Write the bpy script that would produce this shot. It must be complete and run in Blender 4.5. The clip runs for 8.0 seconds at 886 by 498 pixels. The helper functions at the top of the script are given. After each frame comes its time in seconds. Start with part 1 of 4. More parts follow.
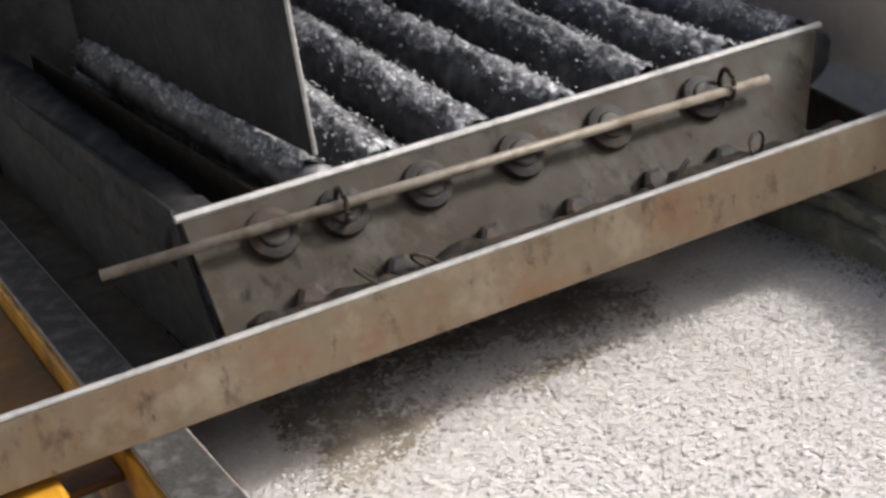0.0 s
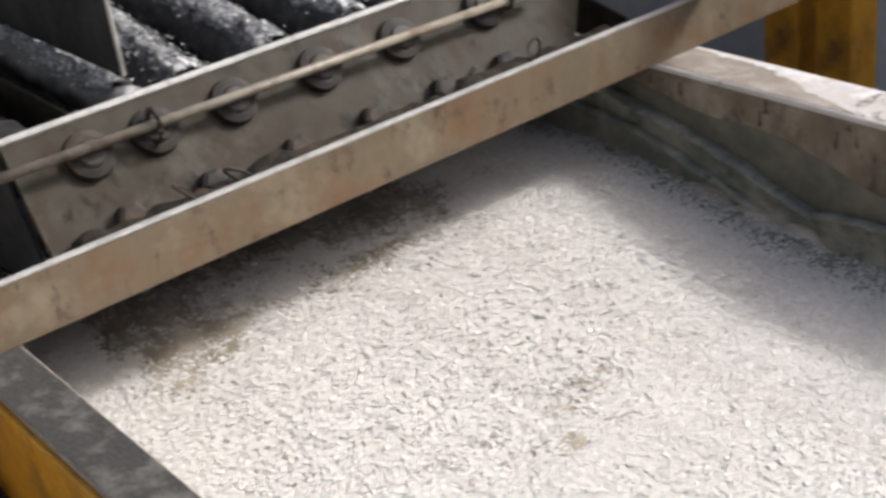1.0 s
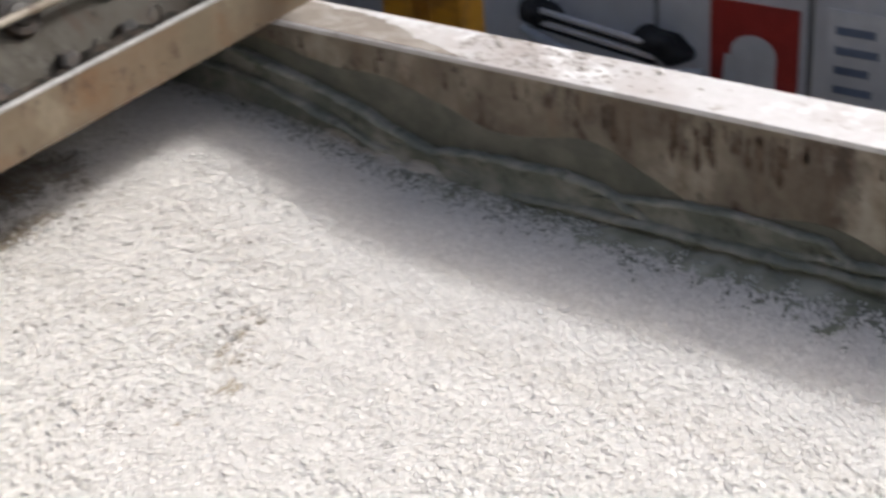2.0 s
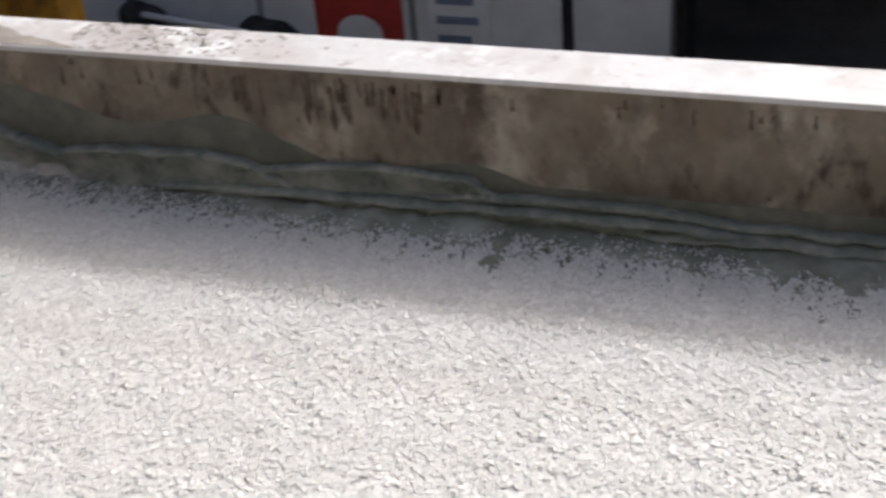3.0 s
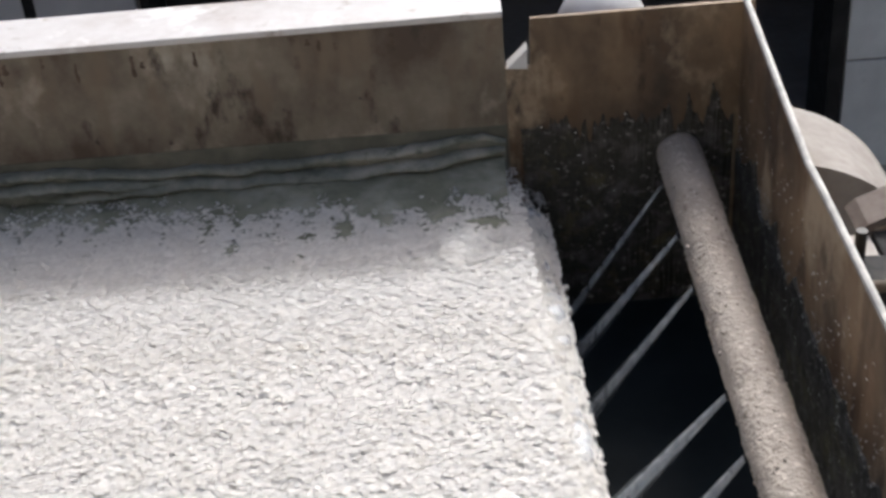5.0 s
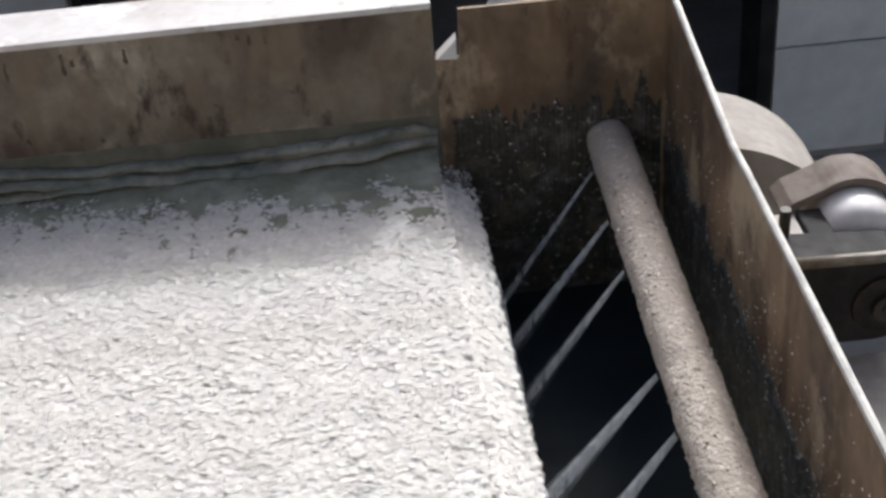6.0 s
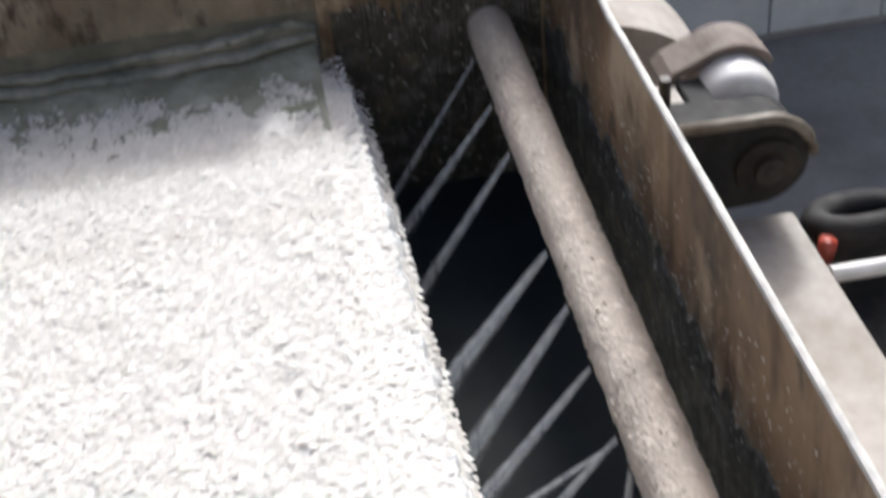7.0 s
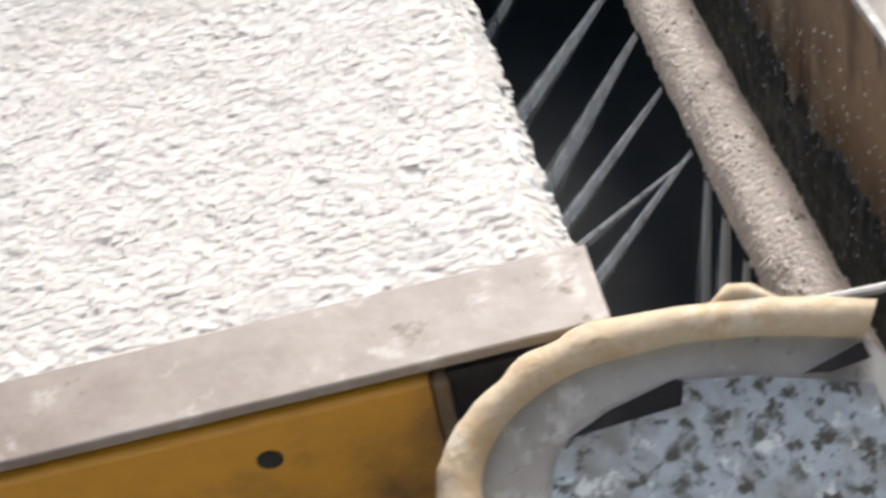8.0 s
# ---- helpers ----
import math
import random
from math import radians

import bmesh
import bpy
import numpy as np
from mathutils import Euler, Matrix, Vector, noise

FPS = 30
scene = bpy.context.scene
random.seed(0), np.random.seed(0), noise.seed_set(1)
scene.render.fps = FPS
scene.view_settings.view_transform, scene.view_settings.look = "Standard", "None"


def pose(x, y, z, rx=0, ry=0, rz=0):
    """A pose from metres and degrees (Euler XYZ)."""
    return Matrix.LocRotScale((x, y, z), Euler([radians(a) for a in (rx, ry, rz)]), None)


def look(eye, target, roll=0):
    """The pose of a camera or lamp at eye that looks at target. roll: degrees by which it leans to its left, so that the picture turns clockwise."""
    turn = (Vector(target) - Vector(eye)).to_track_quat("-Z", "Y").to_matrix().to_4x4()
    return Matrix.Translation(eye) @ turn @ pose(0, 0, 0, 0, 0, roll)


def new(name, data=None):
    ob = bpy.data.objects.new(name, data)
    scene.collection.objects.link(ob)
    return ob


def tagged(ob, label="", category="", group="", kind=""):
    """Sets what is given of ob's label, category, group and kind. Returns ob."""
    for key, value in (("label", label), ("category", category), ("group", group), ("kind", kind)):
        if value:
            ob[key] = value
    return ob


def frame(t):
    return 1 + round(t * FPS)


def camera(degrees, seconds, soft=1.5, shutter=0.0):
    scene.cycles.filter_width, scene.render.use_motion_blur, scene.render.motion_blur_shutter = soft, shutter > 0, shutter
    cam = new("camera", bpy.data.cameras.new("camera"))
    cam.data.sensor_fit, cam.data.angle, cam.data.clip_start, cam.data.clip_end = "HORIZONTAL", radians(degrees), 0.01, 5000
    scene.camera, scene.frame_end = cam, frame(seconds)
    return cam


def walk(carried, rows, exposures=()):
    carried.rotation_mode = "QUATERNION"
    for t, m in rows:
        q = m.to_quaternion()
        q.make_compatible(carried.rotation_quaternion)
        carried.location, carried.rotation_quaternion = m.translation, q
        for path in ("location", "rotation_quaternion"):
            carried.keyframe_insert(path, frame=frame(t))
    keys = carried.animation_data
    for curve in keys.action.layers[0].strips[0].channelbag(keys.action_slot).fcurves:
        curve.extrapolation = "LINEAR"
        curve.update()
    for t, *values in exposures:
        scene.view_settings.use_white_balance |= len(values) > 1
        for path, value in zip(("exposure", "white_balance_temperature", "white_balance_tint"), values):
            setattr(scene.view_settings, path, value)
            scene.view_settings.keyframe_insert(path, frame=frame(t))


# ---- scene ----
cam = camera(35.5, 8.0, soft=3.0, shutter=0.4)
PATH = [
    (0, (-0.3864, -0.2922, 1.8457), (-1.6485, 0.3144, 1.3081), -9.03),
    (0.5, (-0.3622, -0.3375, 1.8741), (-1.5645, 0.3323, 1.2776), -9.18),
    (1, (-0.3312, -0.3840, 1.9274), (-1.4138, 0.3936, 1.2394), -7.67),
    (1.5, (-0.2864, -0.4159, 2.0113), (-1.2509, 0.4718, 1.2822), -4.97),
    (2, (-0.2492, -0.4201, 2.0018), (-1.0470, 0.5730, 1.2099), -6.10),
    (3.5, (-0.2878, -0.4879, 1.9190), (-0.5776, 0.7443, 1.1142), -5.02),
    (4, (-0.1991, -0.5182, 1.9121), (-0.3640, 0.7306, 1.0953), -5.33),
    (4.5, (-0.0919, -0.4553, 1.8711), (-0.1766, 0.7924, 1.0429), -4.97),
    (5, (-0.0530, -0.4570, 1.8684), (-0.0864, 0.7853, 1.0284), -5.38),
    (6.5, (-0.0399, -0.4816, 1.8635), (0.0304, 0.7514, 1.0121), -5.46),
    (7, (-0.0286, -0.4894, 1.8231), (0.0890, 0.6929, 0.9069), -6.23),
    (7.5, (-0.0054, -0.5279, 1.7368), (0.0433, 0.5972, 0.7460), -10.06),
    (8, (-0.0597, -0.5515, 1.7519), (-0.0375, 0.5346, 0.7175), -12.48),
]
EXPOSURES = [(0, 0.18, 6030, 10), (2, 0.18, 5980, 9), (4, 0.02, 5900, 9), (5, 0.06, 5900, 9), (6.5, 0.20, 5820, 8), (7, 0.36, 5820, 8), (7.5, 0.36, 5880, 9), (8, 0.26, 5980, 9)]
walk(cam, [(t, look(e, g, r)) for t, e, g, r in PATH], exposures=EXPOSURES)

# ---- world and sun ----
SUN_EL, SUN_AZ = 38.0, 24.0     # degrees above the horizon; degrees from +y towards +x
world = bpy.data.worlds.new("world")
scene.world = world
world.use_nodes = True
wn = world.node_tree.nodes
sky = wn.new("ShaderNodeTexSky")
sky.sky_type, sky.sun_disc = "NISHITA", False
sky.dust_density, sky.air_density, sky.ozone_density = 7.0, 0.7, 0.3
sky.sun_elevation, sky.sun_rotation = radians(SUN_EL), radians(SUN_AZ)
world.node_tree.links.new(sky.outputs[0], wn["Background"].inputs[0])
wn["Background"].inputs[1].default_value = 0.22
sun = new("sun", bpy.data.lights.new("sun", "SUN"))
sun.data.energy, sun.data.angle, sun.data.color = 2.9, radians(8), (1.0, 0.97, 0.93)
_d = Vector((math.sin(radians(SUN_AZ)) * math.cos(radians(SUN_EL)), math.cos(radians(SUN_AZ)) * math.cos(radians(SUN_EL)), math.sin(radians(SUN_EL))))
sun.matrix_world = look(_d * 20, (0, 0, 0))


# ---- materials ----
def material(name, base, rough=0.6, metal=0.0, grain=None, stain=None, bump=0.2, scale=60.0, stain_scale=4.0,
             stain_amount=0.5, stretch=(1, 1, 1), rand=0.0, island=0.0, spec=0.5, rough_var=0.15, dist=0.002, streak=None, blotch=None):
    """A node material: base colour with fine grain and a coarser stain, both in object metres."""
    m = bpy.data.materials.new(name)
    m.use_nodes = True
    nt = m.node_tree
    n, ln = nt.nodes, nt.links.new
    b = n["Principled BSDF"]
    tc = n.new("ShaderNodeTexCoord")
    mp = n.new("ShaderNodeMapping")
    mp.inputs["Scale"].default_value = stretch
    ln(tc.outputs["Object"], mp.inputs[0])
    fine = n.new("ShaderNodeTexNoise")
    fine.inputs["Scale"].default_value, fine.inputs["Detail"].default_value = scale, 6
    ln(tc.outputs["Object"], fine.inputs["Vector"])
    big = n.new("ShaderNodeTexNoise")
    big.inputs["Scale"].default_value, big.inputs["Detail"].default_value = stain_scale, 8
    big.inputs["Roughness"].default_value = 0.62
    ln(mp.outputs[0], big.inputs["Vector"])
    ramp = n.new("ShaderNodeValToRGB")
    ramp.color_ramp.elements[0].position, ramp.color_ramp.elements[1].position = 0.62 - 0.35 * stain_amount, 0.72 - 0.1 * stain_amount
    ln(big.outputs[0], ramp.inputs[0])
    g = n.new("ShaderNodeMix")
    g.data_type = "RGBA"
    g.inputs[6].default_value = (*base, 1)
    g.inputs[7].default_value = (*(grain or [c * 0.7 for c in base]), 1)
    ln(fine.outputs[0], g.inputs[0])
    s = n.new("ShaderNodeMix")
    s.data_type = "RGBA"
    ln(ramp.outputs[0], s.inputs[0])
    ln(g.outputs[2], s.inputs[6])
    s.inputs[7].default_value = (*(stain or [c * 0.55 for c in base]), 1)
    out = s.outputs[2]
    if streak:
        sm, sn, sr, sx = n.new("ShaderNodeMapping"), n.new("ShaderNodeTexNoise"), n.new("ShaderNodeValToRGB"), n.new("ShaderNodeMix")
        sm.inputs["Scale"].default_value = (1, 1, 0.28)
        sn.inputs["Scale"].default_value, sn.inputs["Detail"].default_value = 26, 5
        sr.color_ramp.elements[0].position, sr.color_ramp.elements[1].position = 0.53, 0.68
        sx.data_type = "RGBA"
        ln(tc.outputs["Object"], sm.inputs[0])
        ln(sm.outputs[0], sn.inputs["Vector"])
        ln(sn.outputs[0], sr.inputs[0])
        ln(sr.outputs[0], sx.inputs[0])
        ln(out, sx.inputs[6])
        sx.inputs[7].default_value = (*streak, 1)
        out = sx.outputs[2]
    for tint, bscale, lo, hi, squash in blotch or ():
        bm_, bn, br, bx = n.new("ShaderNodeMapping"), n.new("ShaderNodeTexNoise"), n.new("ShaderNodeValToRGB"), n.new("ShaderNodeMix")
        bm_.inputs["Scale"].default_value, bm_.inputs["Location"].default_value = (1, 1, squash), (bscale, 3.1, hi * 9)
        bn.inputs["Scale"].default_value, bn.inputs["Detail"].default_value, bn.inputs["Roughness"].default_value = bscale, 9, 0.66
        br.color_ramp.elements[0].position, br.color_ramp.elements[1].position = lo, hi
        bx.data_type = "RGBA"
        ln(tc.outputs["Object"], bm_.inputs[0])
        ln(bm_.outputs[0], bn.inputs["Vector"])
        ln(bn.outputs[0], br.inputs[0])
        ln(br.outputs[0], bx.inputs[0])
        ln(out, bx.inputs[6])
        bx.inputs[7].default_value = (*tint, 1)
        out = bx.outputs[2]
    for amount, node, sock in ((rand, "ShaderNodeObjectInfo", "Random"), (island, "ShaderNodeNewGeometry", "Random Per Island")):
        if amount:
            oi = n.new(node)
            mr = n.new("ShaderNodeMapRange")
            mr.inputs[3].default_value, mr.inputs[4].default_value = 1 - amount, 1 + amount * 0.5
            ln(oi.outputs[sock], mr.inputs[0])
            hs = n.new("ShaderNodeHueSaturation")
            ln(mr.outputs[0], hs.inputs["Value"])
            ln(out, hs.inputs["Color"])
            out = hs.outputs[0]
    ln(out, b.inputs["Base Color"])
    rr = n.new("ShaderNodeMapRange")
    rr.inputs[3].default_value, rr.inputs[4].default_value = max(0.03, rough - rough_var), min(1, rough + rough_var)
    ln(fine.outputs[0], rr.inputs[0])
    ln(rr.outputs[0], b.inputs["Roughness"])
    b.inputs["Metallic"].default_value = metal
    b.inputs["Specular IOR Level"].default_value = spec
    if bump:
        bp = n.new("ShaderNodeBump")
        bp.inputs["Strength"].default_value, bp.inputs["Distance"].default_value = bump, dist
        ln(fine.outputs[0], bp.inputs["Height"])
        ln(bp.outputs[0], b.inputs["Normal"])
    return m


M_CONC = material("concrete", (0.30, 0.29, 0.27), 0.85, stain=(0.16, 0.15, 0.14), scale=40, stain_scale=1.5)
M_WALLP = material("painted_panel", (0.84, 0.86, 0.88), 0.45, stain=(0.48, 0.50, 0.52), scale=20, stain_scale=1.2, rand=0.05, bump=0.05)
M_TILE = material("glazed_tile", (0.80, 0.83, 0.84), 0.3, stain=(0.5, 0.52, 0.53), scale=15, stain_scale=2, rand=0.08, bump=0.03)
M_PLASTER = material("plaster", (0.42, 0.43, 0.43), 0.9, scale=30, stain_scale=1.0)
# near black: the store room's shade is put into this colour
M_DARKROOM = material("room_shade_plaster", (0.05, 0.055, 0.06), 0.9, scale=30, stain_scale=1.0)
M_TANKIN = material("stained_tank_steel", (0.27, 0.237, 0.182), 0.7, 0.05, grain=(0.18, 0.15, 0.11), stain=(0.085, 0.06, 0.042), scale=55,
                    stain_scale=9, stretch=(1.2, 1.2, 0.9), stain_amount=0.7, bump=0.35, streak=(0.17, 0.13, 0.09),
                    blotch=(((0.40, 0.36, 0.29), 7, 0.52, 0.66, 0.7), ((0.05, 0.034, 0.024), 17, 0.57, 0.66, 0.45), ((0.035, 0.026, 0.02), 40, 0.63, 0.68, 0.6)))
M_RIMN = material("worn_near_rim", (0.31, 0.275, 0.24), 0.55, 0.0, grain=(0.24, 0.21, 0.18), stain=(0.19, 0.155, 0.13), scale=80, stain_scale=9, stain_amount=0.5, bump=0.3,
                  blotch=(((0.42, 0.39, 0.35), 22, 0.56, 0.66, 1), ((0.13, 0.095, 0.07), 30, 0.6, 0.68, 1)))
# far rim steel: sun glare is put into its colour, paler than M_RIMN
M_FLANGE = material("bare_steel_with_glare", (0.62, 0.61, 0.60), 0.42, 0.0, grain=(0.5, 0.48, 0.46), stain=(0.42, 0.38, 0.35), scale=70, stain_scale=6,
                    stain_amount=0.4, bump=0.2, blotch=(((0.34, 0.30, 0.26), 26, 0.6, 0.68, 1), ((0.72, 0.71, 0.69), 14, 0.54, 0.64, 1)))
M_LAUNDER = material("rusty_launder_steel", (0.29, 0.20, 0.118), 0.65, 0.1, grain=(0.23, 0.155, 0.09), stain=(0.07, 0.05, 0.035), scale=70,
                     stain_scale=5, stretch=(1.3, 1.3, 0.8), stain_amount=0.6, bump=0.35, streak=(0.13, 0.08, 0.045),
                     blotch=(((0.42, 0.33, 0.225), 8, 0.52, 0.64, 0.6), ((0.05, 0.035, 0.025), 24, 0.58, 0.68, 0.4)))
M_BEAM = material("rust_streaked_steel", (0.165, 0.132, 0.086), 0.6, 0.1, grain=(0.125, 0.097, 0.062), stain=(0.16, 0.11, 0.065), scale=50,
                  stain_scale=9, stretch=(1, 0.7, 1), stain_amount=0.55, bump=0.25, streak=(0.17, 0.13, 0.085),
                  blotch=(((0.22, 0.185, 0.13), 9, 0.53, 0.66, 1), ((0.15, 0.085, 0.04), 6, 0.54, 0.66, 1), ((0.07, 0.048, 0.032), 22, 0.57, 0.66, 0.6), ((0.035, 0.03, 0.025), 55, 0.62, 0.68, 0.5)))
# pale edge tone, for worn edges and for the plate rim's painted sunlight
M_EDGE = material("worn_and_sunlit_edge", (0.55, 0.54, 0.51), 0.45, 0.3, scale=120, stain_scale=30, bump=0.4)
# machine's shade is put into this plate colour, hence near black
M_PLATE = material("dull_shaded_stainless", (0.048, 0.042, 0.03), 0.6, 0.0, spec=0.15, stain=(0.03, 0.022, 0.014), scale=40, stain_scale=8, stain_amount=0.5, bump=0.2, streak=(0.034, 0.022, 0.013),
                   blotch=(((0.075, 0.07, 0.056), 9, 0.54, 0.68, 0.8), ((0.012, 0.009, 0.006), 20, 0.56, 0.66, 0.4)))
M_ROD = material("tarnished_rod", (0.24, 0.21, 0.165), 0.5, 0.1, stain=(0.1, 0.075, 0.05), scale=120, stain_scale=30, bump=0.3)
# dark steel, also used on plates that stand in for shade
M_DARKST = material("dark_steel_and_shade", (0.02, 0.02, 0.02), 0.55, 0.1, spec=0.2, stain=(0.04, 0.04, 0.04), scale=60, stain_scale=12, bump=0.25)
M_BOLT = material("oily_black_bolt", (0.018, 0.016, 0.014), 0.6, 0.0, spec=0.25, stain=(0.05, 0.032, 0.02), scale=150, stain_scale=40, bump=0.3)
M_CAP = material("worn_shaft_cap", (0.055, 0.05, 0.043), 0.55, 0.0, spec=0.25, stain=(0.03, 0.022, 0.016), scale=150, stain_scale=40, bump=0.2)
M_ROLL = material("wet_dark_roller", (0.055, 0.055, 0.057), 0.4, 0.0, grain=(0.02, 0.02, 0.02), stain=(0.12, 0.12, 0.12), scale=120, stain_scale=30,
                  stain_amount=0.4, bump=0.6)
M_YELLOW = material("yellow_paint", (0.55, 0.28, 0.02), 0.45, grain=(0.43, 0.21, 0.015), stain=(0.17, 0.085, 0.02), scale=60, stain_scale=9, stain_amount=0.35, bump=0.1)
# darker copy of the yellow: soil, plus shade put into the colour
M_SOILEDSHADE = material("soiled_shaded_yellow_paint", (0.16, 0.075, 0.008), 0.6, grain=(0.10, 0.048, 0.006), stain=(0.05, 0.028, 0.01), scale=60, stain_scale=7, stain_amount=0.6, bump=0.15)
M_FLAKE = material("plastic_flake", (0.88, 0.862, 0.83), 0.5, grain=(0.84, 0.82, 0.785), stain=(0.74, 0.715, 0.67), scale=200, stain_scale=12,
                   stain_amount=0.25, island=0.11, spec=0.35, bump=0.0)
M_BED = material("packed_flake_bed", (0.80, 0.785, 0.755), 0.6, grain=(0.66, 0.645, 0.615), stain=(0.74, 0.72, 0.68), scale=170, stain_scale=10, bump=0.6, dist=0.005)
M_WATER = material("murky_wash_water", (0.22, 0.222, 0.172), 0.5, spec=0.12, grain=(0.13, 0.135, 0.10), stain=(0.33, 0.33, 0.28), scale=110, stain_scale=16, bump=0.3)
M_CHURN = material("dirty_churned_water", (0.26, 0.225, 0.17), 0.4, spec=0.25, grain=(0.17, 0.145, 0.105), stain=(0.38, 0.34, 0.275), scale=120, stain_scale=18, bump=0.5)
M_DRIP = material("dried_dirt_run", (0.075, 0.052, 0.034), 0.8, stain=(0.14, 0.10, 0.07), scale=150, stain_scale=60, bump=0.3)
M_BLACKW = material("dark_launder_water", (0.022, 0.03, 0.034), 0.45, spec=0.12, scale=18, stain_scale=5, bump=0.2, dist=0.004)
M_SCALE = material("grey_green_scale", (0.19, 0.20, 0.17), 0.7, grain=(0.105, 0.115, 0.095), stain=(0.31, 0.30, 0.26), scale=120, stain_scale=18, bump=0.6, blotch=(((0.09, 0.10, 0.08), 30, 0.56, 0.66, 1),))
M_PIPE = material("dusty_plastic_pipe", (0.50, 0.44, 0.37), 0.8, grain=(0.40, 0.35, 0.29), stain=(0.36, 0.31, 0.26), scale=220, stain_scale=18, stain_amount=0.4, bump=0.8, dist=0.004,
                  blotch=(((0.62, 0.56, 0.48), 130, 0.55, 0.63, 1), ((0.2, 0.16, 0.12), 60, 0.6, 0.68, 1)))
M_FOAM = material("cream_foam_trim", (0.56, 0.47, 0.34), 0.9, grain=(0.47, 0.38, 0.25), stain=(0.46, 0.32, 0.16), scale=180, stain_scale=20, bump=0.7, blotch=(((0.66, 0.60, 0.48), 16, 0.52, 0.62, 1), ((0.34, 0.22, 0.10), 28, 0.58, 0.68, 1)))
M_GREY = material("scraped_grey_paint", (0.33, 0.38, 0.42), 0.5, stain=(0.16, 0.16, 0.15), scale=60, stain_scale=38, stretch=(1, 0.7, 1), stain_amount=0.5, bump=0.3,
                  blotch=(((0.06, 0.065, 0.05), 52, 0.52, 0.62, 0.35), ((0.045, 0.045, 0.035), 95, 0.53, 0.60, 0.4), ((0.46, 0.49, 0.50), 70, 0.57, 0.64, 0.5)))
M_WHITEP = material("white_paint", (0.72, 0.71, 0.70), 0.5, stain=(0.5, 0.48, 0.45), scale=40, stain_scale=10, bump=0.1)
M_RED = material("red_sign_paint", (0.45, 0.045, 0.035), 0.5, scale=30, stain_scale=6, bump=0.03)
M_BLUEINK = material("blue_grey_ink", (0.22, 0.27, 0.38), 0.6, scale=30, stain_scale=6, bump=0.0)
# rubber black, also used to fill in openings that lie in shade
M_RUBBER = material("black_rubber_and_shade", (0.022, 0.022, 0.022), 0.75, spec=0.2, stain=(0.05, 0.047, 0.044), scale=80, stain_scale=15, bump=0.2)
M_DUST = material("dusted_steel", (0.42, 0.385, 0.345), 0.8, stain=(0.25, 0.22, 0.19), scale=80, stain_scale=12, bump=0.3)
M_RUSTBAND = material("dusty_rusty_band", (0.20, 0.165, 0.14), 0.8, stain=(0.10, 0.07, 0.055), scale=90, stain_scale=22, bump=0.4)
M_REDL = material("red_cap", (0.35, 0.05, 0.025), 0.4, scale=30, stain_scale=6, bump=0.0)


def jet_material(name="spray_water", base=(0.75, 0.78, 0.8), scale=110, squash=0.05, least=0.26, most=0.48):
    m = bpy.data.materials.new(name)
    m.use_nodes = True
    nt = m.node_tree
    n, ln = nt.nodes, nt.links.new
    b = n["Principled BSDF"]
    b.inputs["Base Color"].default_value = (*base, 1)
    b.inputs["Roughness"].default_value = 0.35
    tc, mp, no = n.new("ShaderNodeTexCoord"), n.new("ShaderNodeMapping"), n.new("ShaderNodeTexNoise")
    mp.inputs["Scale"].default_value = (1, 1, squash)
    no.inputs["Scale"].default_value, no.inputs["Detail"].default_value = scale, 4
    ln(tc.outputs["Object"], mp.inputs[0])
    ln(mp.outputs[0], no.inputs["Vector"])
    r = n.new("ShaderNodeMapRange")
    r.inputs[1].default_value, r.inputs[2].default_value = 0.35, 0.75
    r.inputs[3].default_value, r.inputs[4].default_value = least, most
    ln(no.outputs[0], r.inputs[0])
    ln(r.outputs[0], b.inputs["Alpha"])
    return m


M_JET = jet_material()
M_MIST = jet_material("spray_mist", (0.75, 0.78, 0.8), 90, 0.05, 0.05, 0.20)
M_FILM = jet_material("overflow_water", (0.72, 0.76, 0.79), 60, 0.35, 0.18, 0.80)


def translucent(m, amount):
    """Let part of the light pass through the thin plastic chips."""
    nt = m.node_tree
    n, ln = nt.nodes, nt.links.new
    b = n["Principled BSDF"]
    tr, mix = n.new("ShaderNodeBsdfTranslucent"), n.new("ShaderNodeMixShader")
    ln(b.inputs["Base Color"].links[0].from_socket, tr.inputs[0])
    mix.inputs[0].default_value = amount
    ln(b.outputs[0], mix.inputs[1])
    ln(tr.outputs[0], mix.inputs[2])
    ln(mix.outputs[0], n["Material Output"].inputs[0])


translucent(M_FLAKE, 0.5)
translucent(M_BED, 0.3)
M_CRUST = material("grey_chip_crust", (0.52, 0.52, 0.51), 0.6, grain=(0.42, 0.42, 0.41), stain=(0.36, 0.36, 0.35), scale=150, stain_scale=20, island=0.35, bump=0.0)
M_COAT = material("caked_plastic_fines", (0.27, 0.27, 0.27), 0.75, grain=(0.13, 0.13, 0.13), stain=(0.05, 0.05, 0.05), scale=170, stain_scale=26, stain_amount=0.55, bump=0.8, dist=0.006,
                  blotch=(((0.60, 0.60, 0.60), 90, 0.54, 0.64, 1),))
M_WET = material("wet_grey_flake", (0.56, 0.53, 0.48), 0.4, grain=(0.42, 0.395, 0.35), stain=(0.34, 0.315, 0.275), scale=150, stain_scale=20, island=0.3, bump=0.3)
M_SLIME = material("black_slime", (0.085, 0.08, 0.066), 0.7, spec=0.2, grain=(0.035, 0.034, 0.03), stain=(0.15, 0.14, 0.13), scale=160, stain_scale=30, stain_amount=0.35, bump=0.8, blotch=(((0.12, 0.11, 0.07), 26, 0.54, 0.66, 1), ((0.30, 0.28, 0.25), 130, 0.58, 0.66, 1)))
